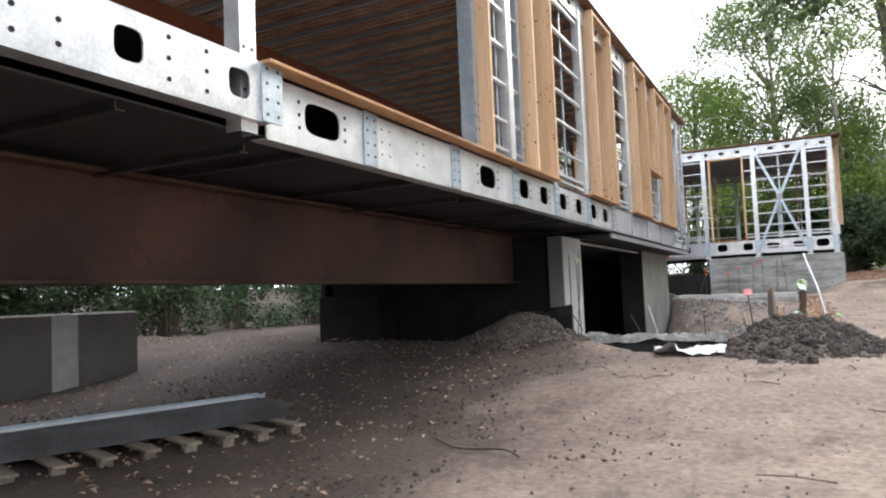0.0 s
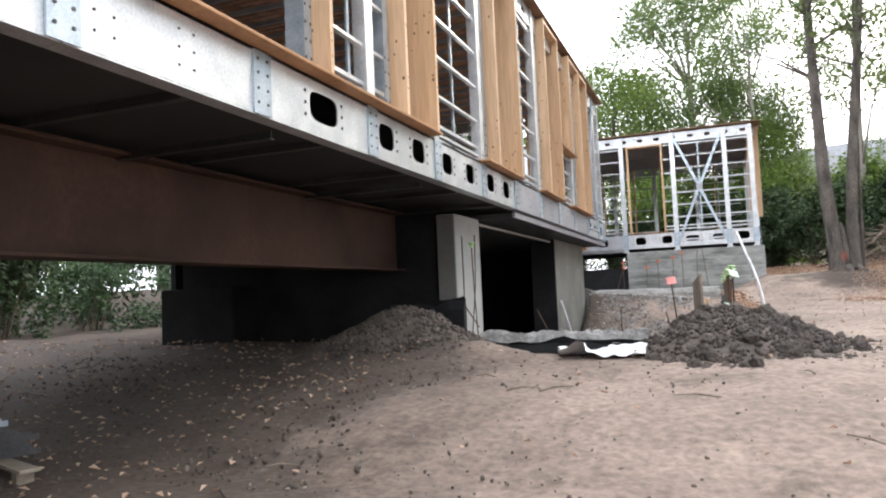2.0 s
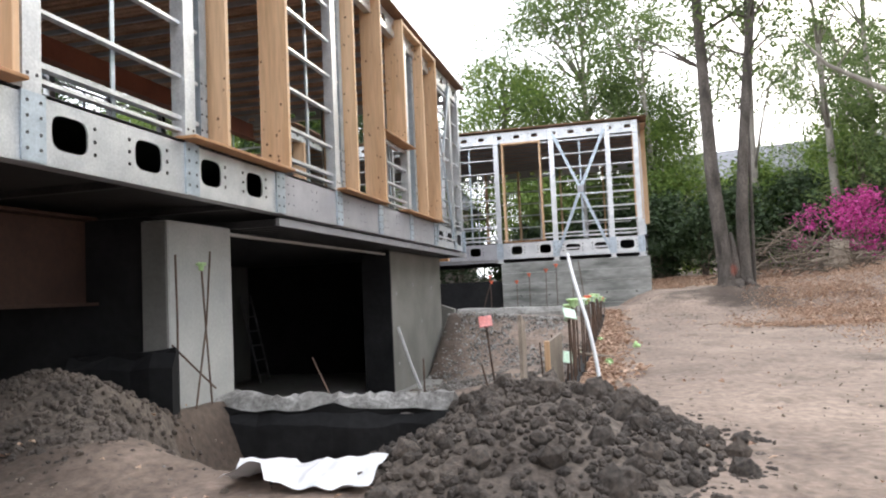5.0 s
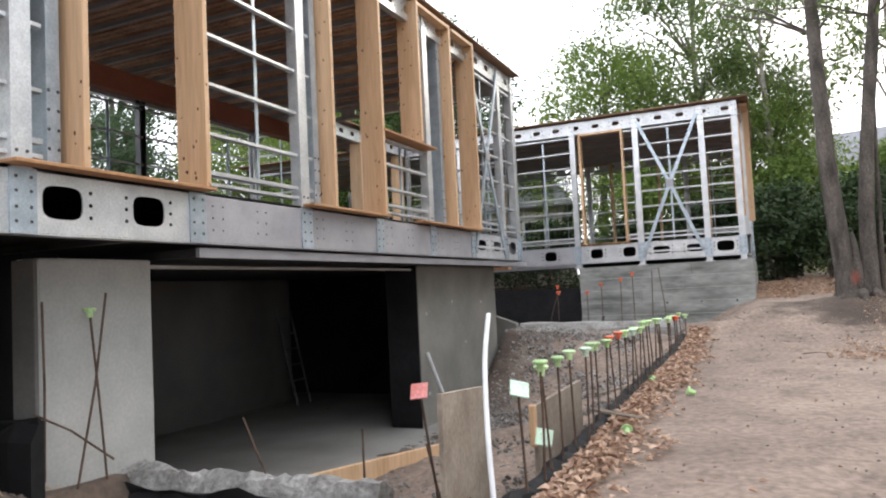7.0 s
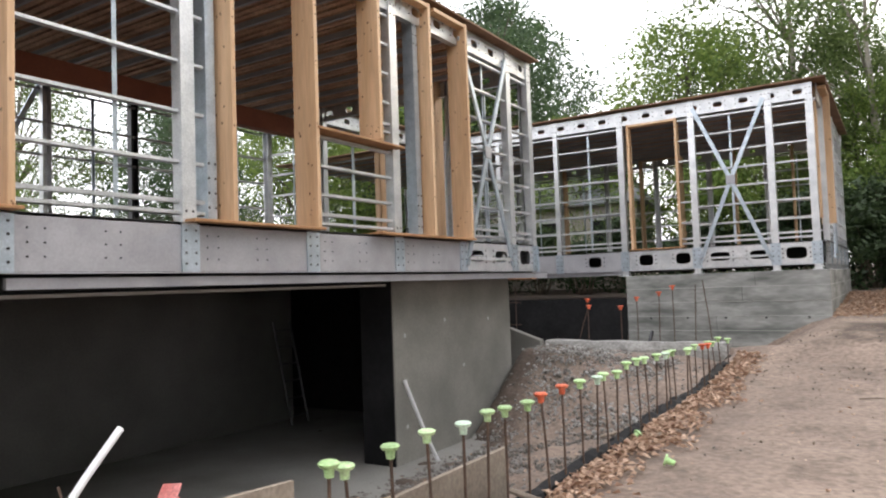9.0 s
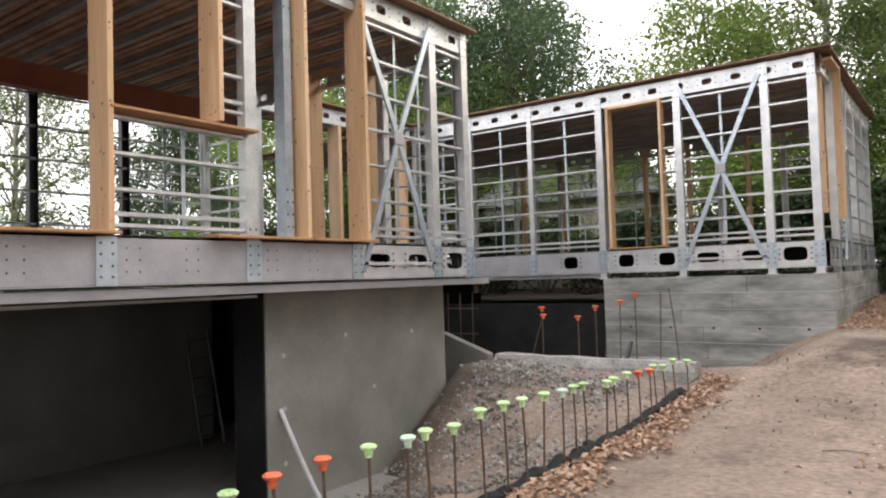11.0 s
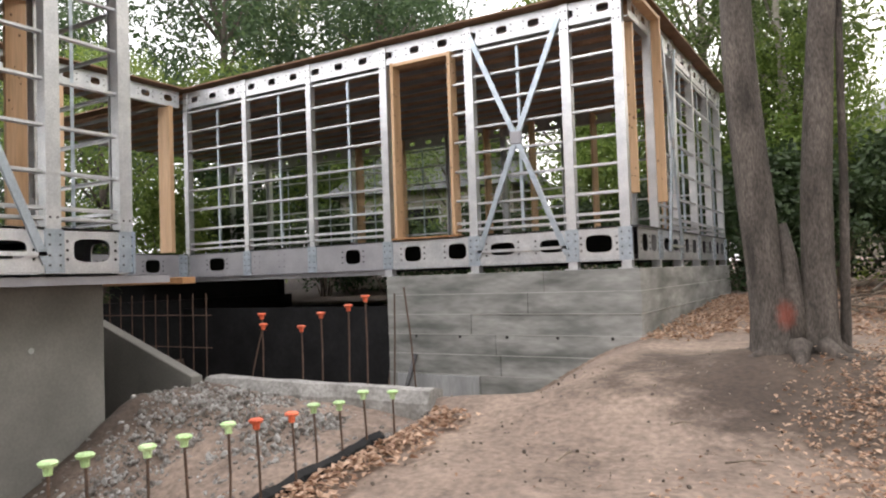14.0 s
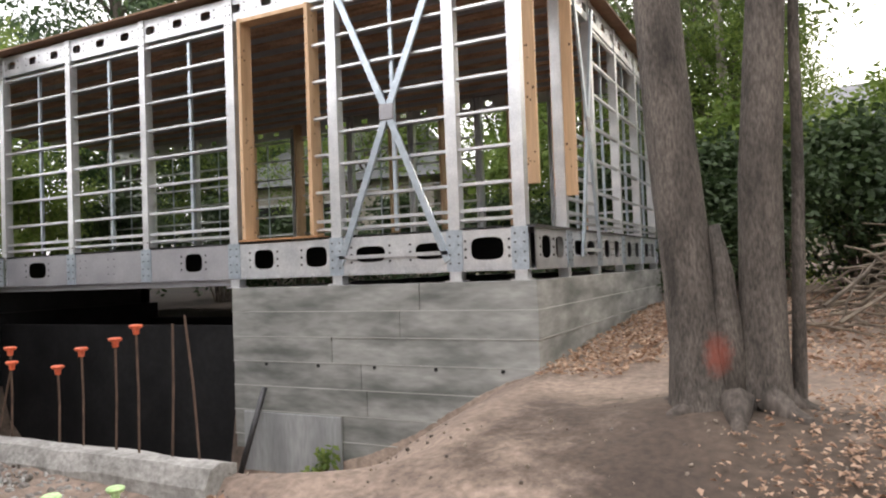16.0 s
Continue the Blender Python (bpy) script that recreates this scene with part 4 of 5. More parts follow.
def paint_mark(m):
    """A sprayed orange survey mark between the two stems."""
    t = m.node_tree
    N, L = t.nodes, t.links
    b = N["Principled BSDF"]
    hsv = next(n for n in N if n.bl_idname == "ShaderNodeHueSaturation")
    tc = next(n for n in N if n.bl_idname == "ShaderNodeTexCoord")
    mp = N.new("ShaderNodeMapping")
    mp.inputs["Location"].default_value = (-2.07 * 7, -22.0 * 3, -2.8 * 4.4)
    mp.inputs["Scale"].default_value = (7, 3, 4.4)
    L.new(tc.outputs["Object"], mp.inputs[0])
    ln = N.new("ShaderNodeVectorMath")
    ln.operation = "LENGTH"
    L.new(mp.outputs[0], ln.inputs[0])
    nz = N.new("ShaderNodeTexNoise")
    nz.inputs["Scale"].default_value, nz.inputs["Detail"].default_value = 16, 8
    nz.inputs["Roughness"].default_value = 0.8
    L.new(tc.outputs["Object"], nz.inputs["Vector"])
    ad = N.new("ShaderNodeMath")
    L.new(ln.outputs["Value"], ad.inputs[0])
    L.new(nz.outputs[0], ad.inputs[1])
    mr = N.new("ShaderNodeMapRange")
    mr.inputs[1].default_value, mr.inputs[2].default_value = 1.25, 0.75
    mr.inputs[3].default_value, mr.inputs[4].default_value = 0, 0.5
    L.new(ad.outputs[0], mr.inputs[0])
    mix = N.new("ShaderNodeMix")
    mix.data_type = "RGBA"
    L.new(mr.outputs[0], mix.inputs[0])
    L.new(hsv.outputs[0], mix.inputs[6])
    mix.inputs[7].default_value = (0.36, 0.06, 0.03, 1)
    L.new(mix.outputs[2], b.inputs["Base Color"])


paint_mark(MARKED_BARK)


def twin_tree():
    t = thing("twin_trunk_tree", (2.05, 22.2, 2.35), "tall tree with forked rough grey-brown trunks and orange paint marks", "tree")
    rng = random.Random(11)
    zs = (2.0, 2.6, 4.0, 5.2, 7.0, 9.3, 16.0)
    stems = [((1.97, 1.93, 1.83, 1.75, 1.73, 1.67, 1.3), 22.12, 0.20, 13.0), ((2.32, 2.33, 2.37, 2.45, 2.66, 2.92, 3.4), 22.2, 0.165, 13.5), ((2.5, 2.55, 2.6, 2.63, 2.68, 2.78, 3.0), 22.3, 0.05, 9.0)]
    tips = []
    for xs, by, r, h in stems:
        bm = bmesh.new()
        pts, rad = [], []
        for k in range(18):
            q = k / 17
            zz = 2.1 + h * q ** 1.35
            bend = math.sin(q * 5 + xs[0]) * 0.05 * q
            pts.append((float(np.interp(zz, zs, xs)) + bend * 0.4, by + bend, zz))
            rad.append(r * (1 + 0.5 * math.exp(-(zz - 2.15) / 0.3)) * (1 - 0.68 * q))
        tube(bm, pts, rad, 18)
        for v in bm.verts:
            n = noise.noise(v.co * 3.2) * 0.025 + noise.noise(v.co * Vector((11, 11, 4))) * 0.012
            v.co += Vector((n, n * 0.7, 0)) * min(1, r * 5)
        part("trunk", bm, MARKED_BARK, t, smooth=True)
        tips.append((pts, rad, h))
    for a in range(7):
        ang = a * 0.9 + 0.3
        bm = bmesh.new()
        d = Vector((math.cos(ang), math.sin(ang) * 0.8, 0))
        base = Vector((2.15, 22.18, 2.5))
        tube(bm, [base + d * 0.25, base + d * 0.45 + Vector((0, 0, -0.10)), base + d * 0.75 + Vector((0, 0, -0.2))], [0.12, 0.07, 0.03], 7)
        part("root", bm, BARK, t, smooth=True)
    bm = bmesh.new()
    tube(bm, [(2.12, 22.12, 2.2), (2.12, 22.1, 2.9), (2.11, 22.1, 3.35), (2.07, 22.08, 3.68)], [0.14, 0.11, 0.07, 0.035], 10)
    part("broken_stub", bm, MARKED_BARK, t, smooth=True)
    vs, fs = [], []
    bl = bmesh.new()
    for pts, rad, h in tips:
        for k in range(9, 18):
            for _ in range(3):
                a = rng.uniform(0, math.tau)
                L = rng.uniform(0.8, 2.6) * (0.6 if h < 10 else 1)
                p = Vector(pts[k])
                e = p + Vector((math.cos(a) * L, math.sin(a) * L, rng.uniform(0.2, 1.3)))
                tube(bl, [p, (p + e) / 2 + Vector((0, 0, 0.15)), e], [rad[k] * 0.32, rad[k] * 0.2, 0.012], 5)
                if k > 10:
                    for q in (0.6, 0.85, 1.05):
                        leaves((vs, fs), p.lerp(e, q) + Vector((0, 0, -0.15)), 34, 0.55, 0.15, rng)
    part("limb", bl, BARK, t, smooth=True)
    cloud("crown", vs, fs, FOL_A, t)


twin_tree()

# trees beyond the house
big = tree(far("t", -1.5, 40), 15, 5.2, 3.0, FOL_A, PALE_BARK, 21, "broad tree with light green airy crown", 0.25, 250, 125, 0.21)
dark = tree(far("t", -15.5, 40), 14, 4.4, 1.5, FOL_B, BARK, 22, "dense dark green tree behind the house", 0.3, 260, 105, 0.22)
light = tree(far("t", -6, 38), 10.5, 4.2, 1.2, FOL_C, BARK, 23, "tree with fresh yellow-green foliage", 0.2, 200, 105, 0.19)
tall = tree(far("t", 4.5, 33), 14, 2.8, 6.6, FOL_A, PALE_BARK, 24, "slender tree with thin open crown", 0.17, 60, 85, 0.17)


def replant(proto, spots, seed):
    """Copies of a tree at other spots, turned and scaled."""
    rng = random.Random(seed)
    old = proto.matrix_basis.copy()
    for x, y, s in spots:
        m = Matrix.Translation((x, y, ground_z(x, y) - 0.05)) @ Matrix.Rotation(rng.uniform(0, 6.28), 4, "Z")
        c = copy_thing(proto, m)
        c.scale = (s, s, s * rng.uniform(0.9, 1.1))


# Copies at negative y stand unseen behind the start, added to block sky light.
replant(dark, [(-19, 34, 1.0), (-25, 29, 0.6), (-17, 46, 1.15), (-30, 14, 0.6), (-28, 3, 0.7), (-24, -8, 1.0), (-16, -10, 1.0), (-6, -19, 1.0), (4, -18, 1.0), (-33, 36, 1.2), (20, 30, 1.0), (22, 12, 1.0), (20, -6, 1.0), (-8, -26, 1.0), (8, -28, 1.1)], 1)
replant(light, [(-9.5, 35.5, 0.6), (-13, 36.5, 0.7), (-17, 33, 0.75), (-17, 28, 0.75), (-21, 18, 0.6), (-21, 9, 0.6), (-3, 36, 0.6), (1.0, 37, 0.6), (8, 37, 0.42), (12, 33, 0.7), (16, 22, 0.8), (-19, -2, 0.8), (-16, 40, 0.9), (-5, 46, 0.8)], 2)
replant(big, [(0.4, 38.5, 0.6), (11.0, 45, 0.75), (15, 39, 0.8), (-22, 42, 1.0), (17, 34, 1.0), (24, 22, 1.0), (-30, 24, 0.7), (18, 5, 1.0), (14, -18, 1.0), (-18, -20, 1.0)], 3)
replant(tall, [(1.2, 36, 1.0), (6.8, 31, 0.9), (9.0, 34, 1.0)], 4)

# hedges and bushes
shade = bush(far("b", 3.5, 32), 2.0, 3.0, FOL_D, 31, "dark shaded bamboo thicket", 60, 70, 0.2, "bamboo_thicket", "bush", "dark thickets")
# Western rows also block low sky light from under the house.
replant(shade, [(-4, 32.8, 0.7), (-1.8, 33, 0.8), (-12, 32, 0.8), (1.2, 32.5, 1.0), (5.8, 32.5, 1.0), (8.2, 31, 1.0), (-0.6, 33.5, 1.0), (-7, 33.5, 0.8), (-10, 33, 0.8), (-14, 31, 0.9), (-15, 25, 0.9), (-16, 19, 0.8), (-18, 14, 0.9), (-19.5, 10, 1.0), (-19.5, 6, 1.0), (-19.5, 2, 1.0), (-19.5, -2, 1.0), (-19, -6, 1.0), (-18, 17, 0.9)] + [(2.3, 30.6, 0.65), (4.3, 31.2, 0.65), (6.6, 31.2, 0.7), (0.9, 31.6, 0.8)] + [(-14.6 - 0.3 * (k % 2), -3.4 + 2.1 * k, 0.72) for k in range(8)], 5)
bright = bush(far("b", 4.6, 34.5), 2.2, 4.2, FOL_C, 32, "feathery yellow-green bamboo foliage at the boundary", 60, 70, 0.2, "bamboo", "bush", "bamboo clumps")
replant(bright, [(3.6, 33.4, 0.75), (5.2, 34.0, 0.9), (1.5, 35, 1.0), (8, 34, 1.1), (11, 30, 1.0), (-3.5, 34, 0.9), (-14.5, 28, 0.8), (13, 26, 1.0), (-15, 22, 0.6)], 6)
hedge = bush(far("b", -16, 9), 1.3, 1.7, FOL_B, 33, "leafy green ivy hedge at the edge of the plot", 50, 60, 0.13, "hedge", "hedge", "hedge along the plot")
replant(hedge, [(-16, 6.5, 1.0), (-15.6, 11.5, 1.0), (-15.2, 14, 1.0), (-16.5, 4, 1.0), (-17, 1.5, 1.0), (-14.5, 16.5, 1.0), (-16.8, -1, 1), (-14, 19.5, 1.1), (-12.5, 34, 1.2), (-8, 32.5, 1.1), (-5, 32.5, 1.1), (-2, 32.6, 1.1), (0.3, 32, 1.0)], 7)
bush(far("b", 6.6, 28.4), 1.3, 2.1, PINK, 34, "bougainvillea covered in magenta flowers", 40, 70, 0.11, "bougainvillea")
bush(far("b", 5.4, 29.3), 0.9, 1.9, PINK, 35, "thin bougainvillea with dark pink flowers", 14, 40, 0.10, "bougainvillea")
bush(far("b", 7.6, 30.2), 2.0, 5.2, FOL_A, 36, "tall green shrub behind the bougainvillea", 60, 60, 0.18, "shrub")
bush((-2.05, 23.2, ground_z(-2.05, 23.2)), 0.3, 0.55, FOL_C, 37, "small green fern at the foot of the foundation", 12, 24, 0.09, "fern", "plant")

# leaning bare branch and brush pile
rng = random.Random(50)
pile = thing("brush_pile", far("p", 4.2, 26.6), "heap of cut grey-brown branches and twigs", "brush pile")
for k in range(260):
    bm = bmesh.new()
    a, r = rng.uniform(0, math.tau), rng.random() ** 0.7 * 2.3
    px, py = 4.6 + r * math.cos(a), 26.8 + r * math.sin(a) * 0.8
    pz = ground_z(px, py) + (1.9 * max(0, 1 - r / 2.4)) * rng.random() + 0.04
    d = Vector((rng.uniform(-1, 1), rng.uniform(-1, 1), rng.uniform(-0.15, 0.45))).normalized()
    L = rng.uniform(0.5, 1.5)
    c = Vector((px, py, pz))
    w = rng.uniform(0.006, 0.03)
    tube(bm, [c - d * L / 2, c + Vector((rng.uniform(-0.1, 0.1), rng.uniform(-0.1, 0.1), 0.05)), c + d * L / 2], [w, w * 0.8, w * 0.4], 5)
    part("branch", bm, TWIG, pile)
stump = thing("tree_stump", far("s", 5.6, 26.9), "weathered brown tree stump", "stump")
bm = tube(bmesh.new(), [(5.6, 26.9, ground_z(5.6, 26.9) - 0.1), (5.6, 26.9, ground_z(5.6, 26.9) + 0.4), (5.64, 26.9, ground_z(5.6, 26.9) + 0.8)], [0.34, 0.26, 0.24], 12)
part("trunk", bm, OLD_WOOD, stump)
bough = thing("leaning_bough", far("s", 7.2, 22.5), "bare pale bough leaning over the plot", "branch")
bm = tube(bmesh.new(), [(8.0, 22.5, ground_z(8, 22.5) - 0.1), (7.3, 22.4, 5.2), (6.0, 22.6, 6.6), (4.6, 22.9, 7.6), (3.9, 23.0, 8.6)], [0.14, 0.11, 0.08, 0.05, 0.02], 8)
part("limb", bm, PALE_BARK, bough, smooth=True)


# ---- loose things on the ground ----
def lump(bm, c, r, rng, sub=1):
    """An angular lump of soil or stone."""
    n = len(bm.verts)
    bmesh.ops.create_icosphere(bm, subdivisions=sub, radius=r)
    bm.verts.ensure_lookup_table()
    sx, sy, sz = (rng.uniform(0.7, 1.3) for _ in range(3))
    for v in bm.verts[n:]:
        j = rng.uniform(0.78, 1.2)
        v.co = Vector((v.co.x * sx * j, v.co.y * sy * j, v.co.z * sz * 0.8 * j)) + Vector(c)


def lump_mesh(name, material, seed):
    bm = bmesh.new()
    lump(bm, (0, 0, 0), 1.0, random.Random(seed))
    me = bpy.data.meshes.new(name)
    bm.to_mesh(me)
    bm.free()
    me.materials.append(material)
    return me


def heap(name, cx, cy, rx, ry, h, material, lump_material, seed, n_parts, n_fine, label, sizes):
    rng = random.Random(seed)
    t = thing(name, (cx, cy, ground_z(cx, cy)), label, "soil heap")

    def top(x, y):
        q = math.hypot((x - cx) / rx, (y - cy) / ry)
        return ground_z(x, y) + h * max(0, 1 - q ** 1.15) * (1 + 0.25 * noise.noise(Vector((x, y, seed)) * 1.7)) - 0.03
    vs, fs = [], []
    n = 56
    for j in range(n + 1):
        for i in range(n + 1):
            x, y = cx + rx * 1.1 * (2 * i / n - 1), cy + ry * 1.1 * (2 * j / n - 1)
            vs.append((x, y, top(x, y) + 0.03 * noise.noise(Vector((x, y, 0)) * 9) - (0.06 if math.hypot((x - cx) / rx, (y - cy) / ry) > 1 else 0)))
    for j in range(n):
        for i in range(n):
            a = j * (n + 1) + i
            fs.append((a, a + 1, a + n + 2, a + n + 1))
    cloud("mound", vs, fs, material, t)
    kinds = [lump_mesh("clod", lump_material, seed + k) for k in range(5)]

    def spot(lim):
        while True:
            u, v = rng.uniform(-lim, lim), rng.uniform(-lim, lim)
            if u * u + v * v < lim * lim:
                return cx + rx * u, cy + ry * v
    for _ in range(n_parts):
        x, y = spot(1.08)
        s = sizes[0] + (sizes[1] - sizes[0]) * rng.random() ** 2.5
        ob = new("clod", rng.choice(kinds))
        ob.matrix_basis = Matrix.Translation((x, y, top(x, y) + s * 0.25)) @ Euler((rng.uniform(0, 6), rng.uniform(0, 6), rng.uniform(0, 6))).to_matrix().to_4x4() @ Matrix.Scale(s, 4)
        ob.parent = t
        ob.matrix_parent_inverse = t.matrix_basis.inverted()
    bm = bmesh.new()
    src = [[v.co.copy() for v in k.vertices] for k in kinds]
    pol = [[tuple(p.vertices) for p in k.polygons] for k in kinds]
    vs, fs = [], []
    for _ in range(n_fine):
        x, y = spot(1.2)
        s = rng.uniform(0.012, 0.035)
        k = rng.randrange(5)
        i = len(vs)
        rot = Euler((rng.uniform(0, 6), rng.uniform(0, 6), 0)).to_matrix()
        vs += [rot @ v * s + Vector((x, y, top(x, y) + s * 0.3)) for v in src[k]]
        fs += [tuple(i + q for q in f) for f in pol[k]]
    bm.free()
    tagged(cloud("crumb", vs, fs, lump_material, t), kind="stuff")
    return t


heap("clod_heap", -0.98, 8.75, 1.15, 1.3, 0.44, DARK_SOIL, CLOD, 61, 300, 2600, "heap of dark crumbly excavated soil clods", (0.028, 0.095))
heap("soil_heap", -4.6, 8.7, 1.35, 0.95, 0.28, DARK_SOIL, CLOD, 62, 160, 2600, "low heap of loose brown soil beside the pillar", (0.012, 0.045))


def pebbles(name, material, seed, n, area, smin, smax, label, category="stones", lift=0.2, dense=None):
    rng = random.Random(seed)
    kinds = [lump_mesh(name + "_one", material, seed + k) for k in range(4)]
    src = [[v.co.copy() for v in k.vertices] for k in kinds]
    pol = [[tuple(p.vertices) for p in k.polygons] for k in kinds]
    vs, fs = [], []
    x0, x1, y0, y1 = area
    while n:
        x, y = rng.uniform(x0, x1), rng.uniform(y0, y1)
        if dense and rng.random() > dense(x, y):
            n -= 1
            continue
        s = smin + (smax - smin) * rng.random() ** 3
        k, i = rng.randrange(4), len(vs)
        rot = Euler((rng.uniform(0, 6), rng.uniform(0, 6), 0)).to_matrix()
        z = ground_z(x, y)
        vs += [rot @ v * s + Vector((x, y, z + s * lift)) for v in src[k]]
        fs += [tuple(i + q for q in f) for f in pol[k]]
        n -= 1
    me = bpy.data.meshes.new(name)
    me.from_pydata([tuple(v) for v in vs], [], fs)
    me.materials.append(material)
    return tagged(new(name, me), label, category, kind="stuff")


pebbles("gravel", GRAVEL, 70, 12000, (-4.1, -0.9, 10.9, 20.4), 0.006, 0.042, "grey broken stone and gravel on the dug slope", dense=lambda x, y: 1 if y > 15 else 0.4)
pebbles("pebbles", GRAVEL, 71, 5000, (-5, 4.5, 2.0, 22), 0.004, 0.016, "small stones scattered over the earth", dense=lambda x, y: 0.8 if x < -0.5 else 0.2)
pebbles("soil_crumbs", CLOD, 72, 5000, (-6, 4.5, 2.5, 22.5), 0.004, 0.02, "dark crumbs of soil on the ground", "soil", dense=lambda x, y: 1 if x < -0.8 or y > 19 else 0.12)
pebbles("rubble", RUBBLE, 73, 2600, (-4.15, -1.6, 17.6, 20.4), 0.006, 0.04, "pale broken concrete rubble at the foot of the wall")


def litter(name, n, area, seed, size, label, dense):
    """Curled dead leaves: two bent halves each."""
    rng = random.Random(seed)
    vs, fs = [], []
    x0, x1, y0, y1 = area
    for _ in range(n):
        x, y = rng.uniform(x0, x1), rng.uniform(y0, y1)
        if rng.random() > dense(x, y):
            continue
        z = ground_z(x, y) + rng.uniform(0.01, 0.06)
        a = rng.uniform(0, math.tau)
        u, w = Vector((math.cos(a), math.sin(a), rng.uniform(-0.4, 0.4))), Vector((-math.sin(a), math.cos(a), rng.uniform(-0.3, 0.3)))
        s = size * rng.uniform(0.5, 1.4)
        p = Vector((x, y, z))
        curl = Vector((0, 0, rng.uniform(0.1, 0.35) * s))
        i = len(vs)
        vs += [p - u * s * 0.5, p + w * s * 0.3 + curl, p + u * s * 0.5, p - w * s * 0.3 + curl]
        fs += [(i, i + 1, i + 2), (i, i + 2, i + 3)]
    me = bpy.data.meshes.new(name)
    me.from_pydata([tuple(v) for v in vs], [], fs)
    me.materials.append(LITTER)
    return tagged(new(name, me), label, "leaves", kind="stuff")


litter("leaf_litter", 17000, (-0.82, 0.25, 9.5, 20.3), 80, 0.074, "drift of dry orange-brown leaves along the row of rebar", lambda x, y: max(0, 1 - (x + 0.82) / (0.55 + 0.3 * noise.noise(Vector((0, y, 3)) * 1.3))) ** 1.4)
litter("leaf_litter", 46000, (2.0, 7.5, 11.0, 24.5), 81, 0.048, "dry fallen leaves scattered under the trees", lambda x, y: 0.9 * smooth(2.2, 3.4, x + 0.5 * noise.noise(Vector((x, y, 0)) * 0.8)) * (0.35 + 0.65 * max(0, noise.noise(Vector((x, y, 7)) * 0.7) + 0.4)))
litter("leaf_litter", 14000, (1.0, 7.5, 24.0, 31.0), 82, 0.07, "dry fallen leaves beside the foundation", lambda x, y: 0.6)
litter("leaf_litter", 3500, (0.28, 1.1, 23.3, 29.5), 84, 0.06, "dry leaves along the foundation", lambda x, y: 0.6)
litter("leaf_litter", 20000, (1.2, 4.6, 17.2, 22.0), 85, 0.048, "dry leaves in front of the tree", lambda x, y: max(0, noise.noise(Vector((x, y, 2)) * 0.9) + 0.5) * smooth(1.4, 3.0, x + 0.25 * (20 - y)))
litter("leaf_litter", 5000, (-15, -4, 2, 9.5), 83, 0.06, "dead leaves on the ground under the house", lambda x, y: 0.5)
litter("leaf_litter", 700, (-5, 3, 2, 20), 86, 0.05, "single dry leaves and wood chips on the path", lambda x, y: 0.6)

pebbles("dug_clods", CLOD, 75, 6500, (-9, -2.2, 2.5, 8.2), 0.004, 0.026, "lumps of dug dark soil under the house", "soil", dense=lambda x, y: 0.9 if x < -3.4 else 0.12)
pebbles("wood_chips", OLD_WOOD, 74, 2600, (-5, 4.5, 2.0, 22), 0.005, 0.018, "pale wood chips and bits scattered over the earth", "wood chips")
# overhanging bough of a tree beside the site
side_tree = tree(far("t", 10.5, 14), 12, 3.6, 5, FOL_B, BARK, 25, "dark needle-leaved tree at the edge of the site", 0.3, 120, 60, 0.22)
bm = bmesh.new()
tube(bm, [(10.6, 14.1, 6.6), (7.0, 13.6, 8.0), (3.0, 13.0, 8.8), (-0.9, 12.6, 8.1)], [0.14, 0.10, 0.06, 0.02], 7)
part("limb", bm, BARK, side_tree, smooth=True)
vs, fs = [], []
rng = random.Random(26)
for k in range(26):
    leaves((vs, fs), (rng.uniform(-1.3, 0.9), 12.7 + rng.uniform(-0.5, 0.5), 8.2 - rng.uniform(0, 1.0)), 60, 0.5, 0.14, rng)
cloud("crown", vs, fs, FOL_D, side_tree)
# twigs on the ground
rng = random.Random(90)
for k in range(26):
    x, y = rng.choice(((rng.uniform(-4, 0), rng.uniform(3.5, 7)), (rng.uniform(0, 4), rng.uniform(16, 22)), (rng.uniform(-11, -7), rng.uniform(4, 9))))
    a, L = rng.uniform(0, 3.14), rng.uniform(0.15, 0.5)
    z = ground_z(x, y) + 0.035
    tw = thing("twig", (x, y, z), "thin dry twig lying on the earth", "twig", group="twigs on the ground")
    d = Vector((math.cos(a), math.sin(a), 0)) * L / 2
    part("stick", tube(bmesh.new(), [Vector((x, y, z)) - d, Vector((x, y, z + 0.02)), Vector((x, y, z + 0.01)) + d], [0.009, 0.007, 0.004], 5), TWIG, tw)


# ---- rebar ----
def rebar(x, y, z0, z1, cap, lean=(0, 0), label="rusty rebar rod with a plastic safety cap"):
    t = thing("rebar", (x, y, z0), label, "rebar", group="rebar rods")
    tip = Vector((x + lean[0], y + lean[1], z1))
    part("rod", tube(bmesh.new(), [(x, y, z0 - 0.1), (Vector((x, y, z0)) + tip) / 2 + Vector((lean[1] * 0.1, 0.01, 0)), tip], 0.009, 6), REBAR, t)
    if cap:
        bm = bmesh.new()
        tube(bm, [tip + Vector((0, 0, -0.052)), tip + Vector((0, 0, -0.005))], [0.022, 0.027], 10)
        tube(bm, [tip + Vector((0, 0, -0.005)), tip + Vector((0, 0, 0.012)), tip + Vector((0, 0, 0.022))], [0.044, 0.052, 0.04], 12)
        part("safety_cap", bm, cap, t, "plastic mushroom cap")
    return t


rng = random.Random(95)
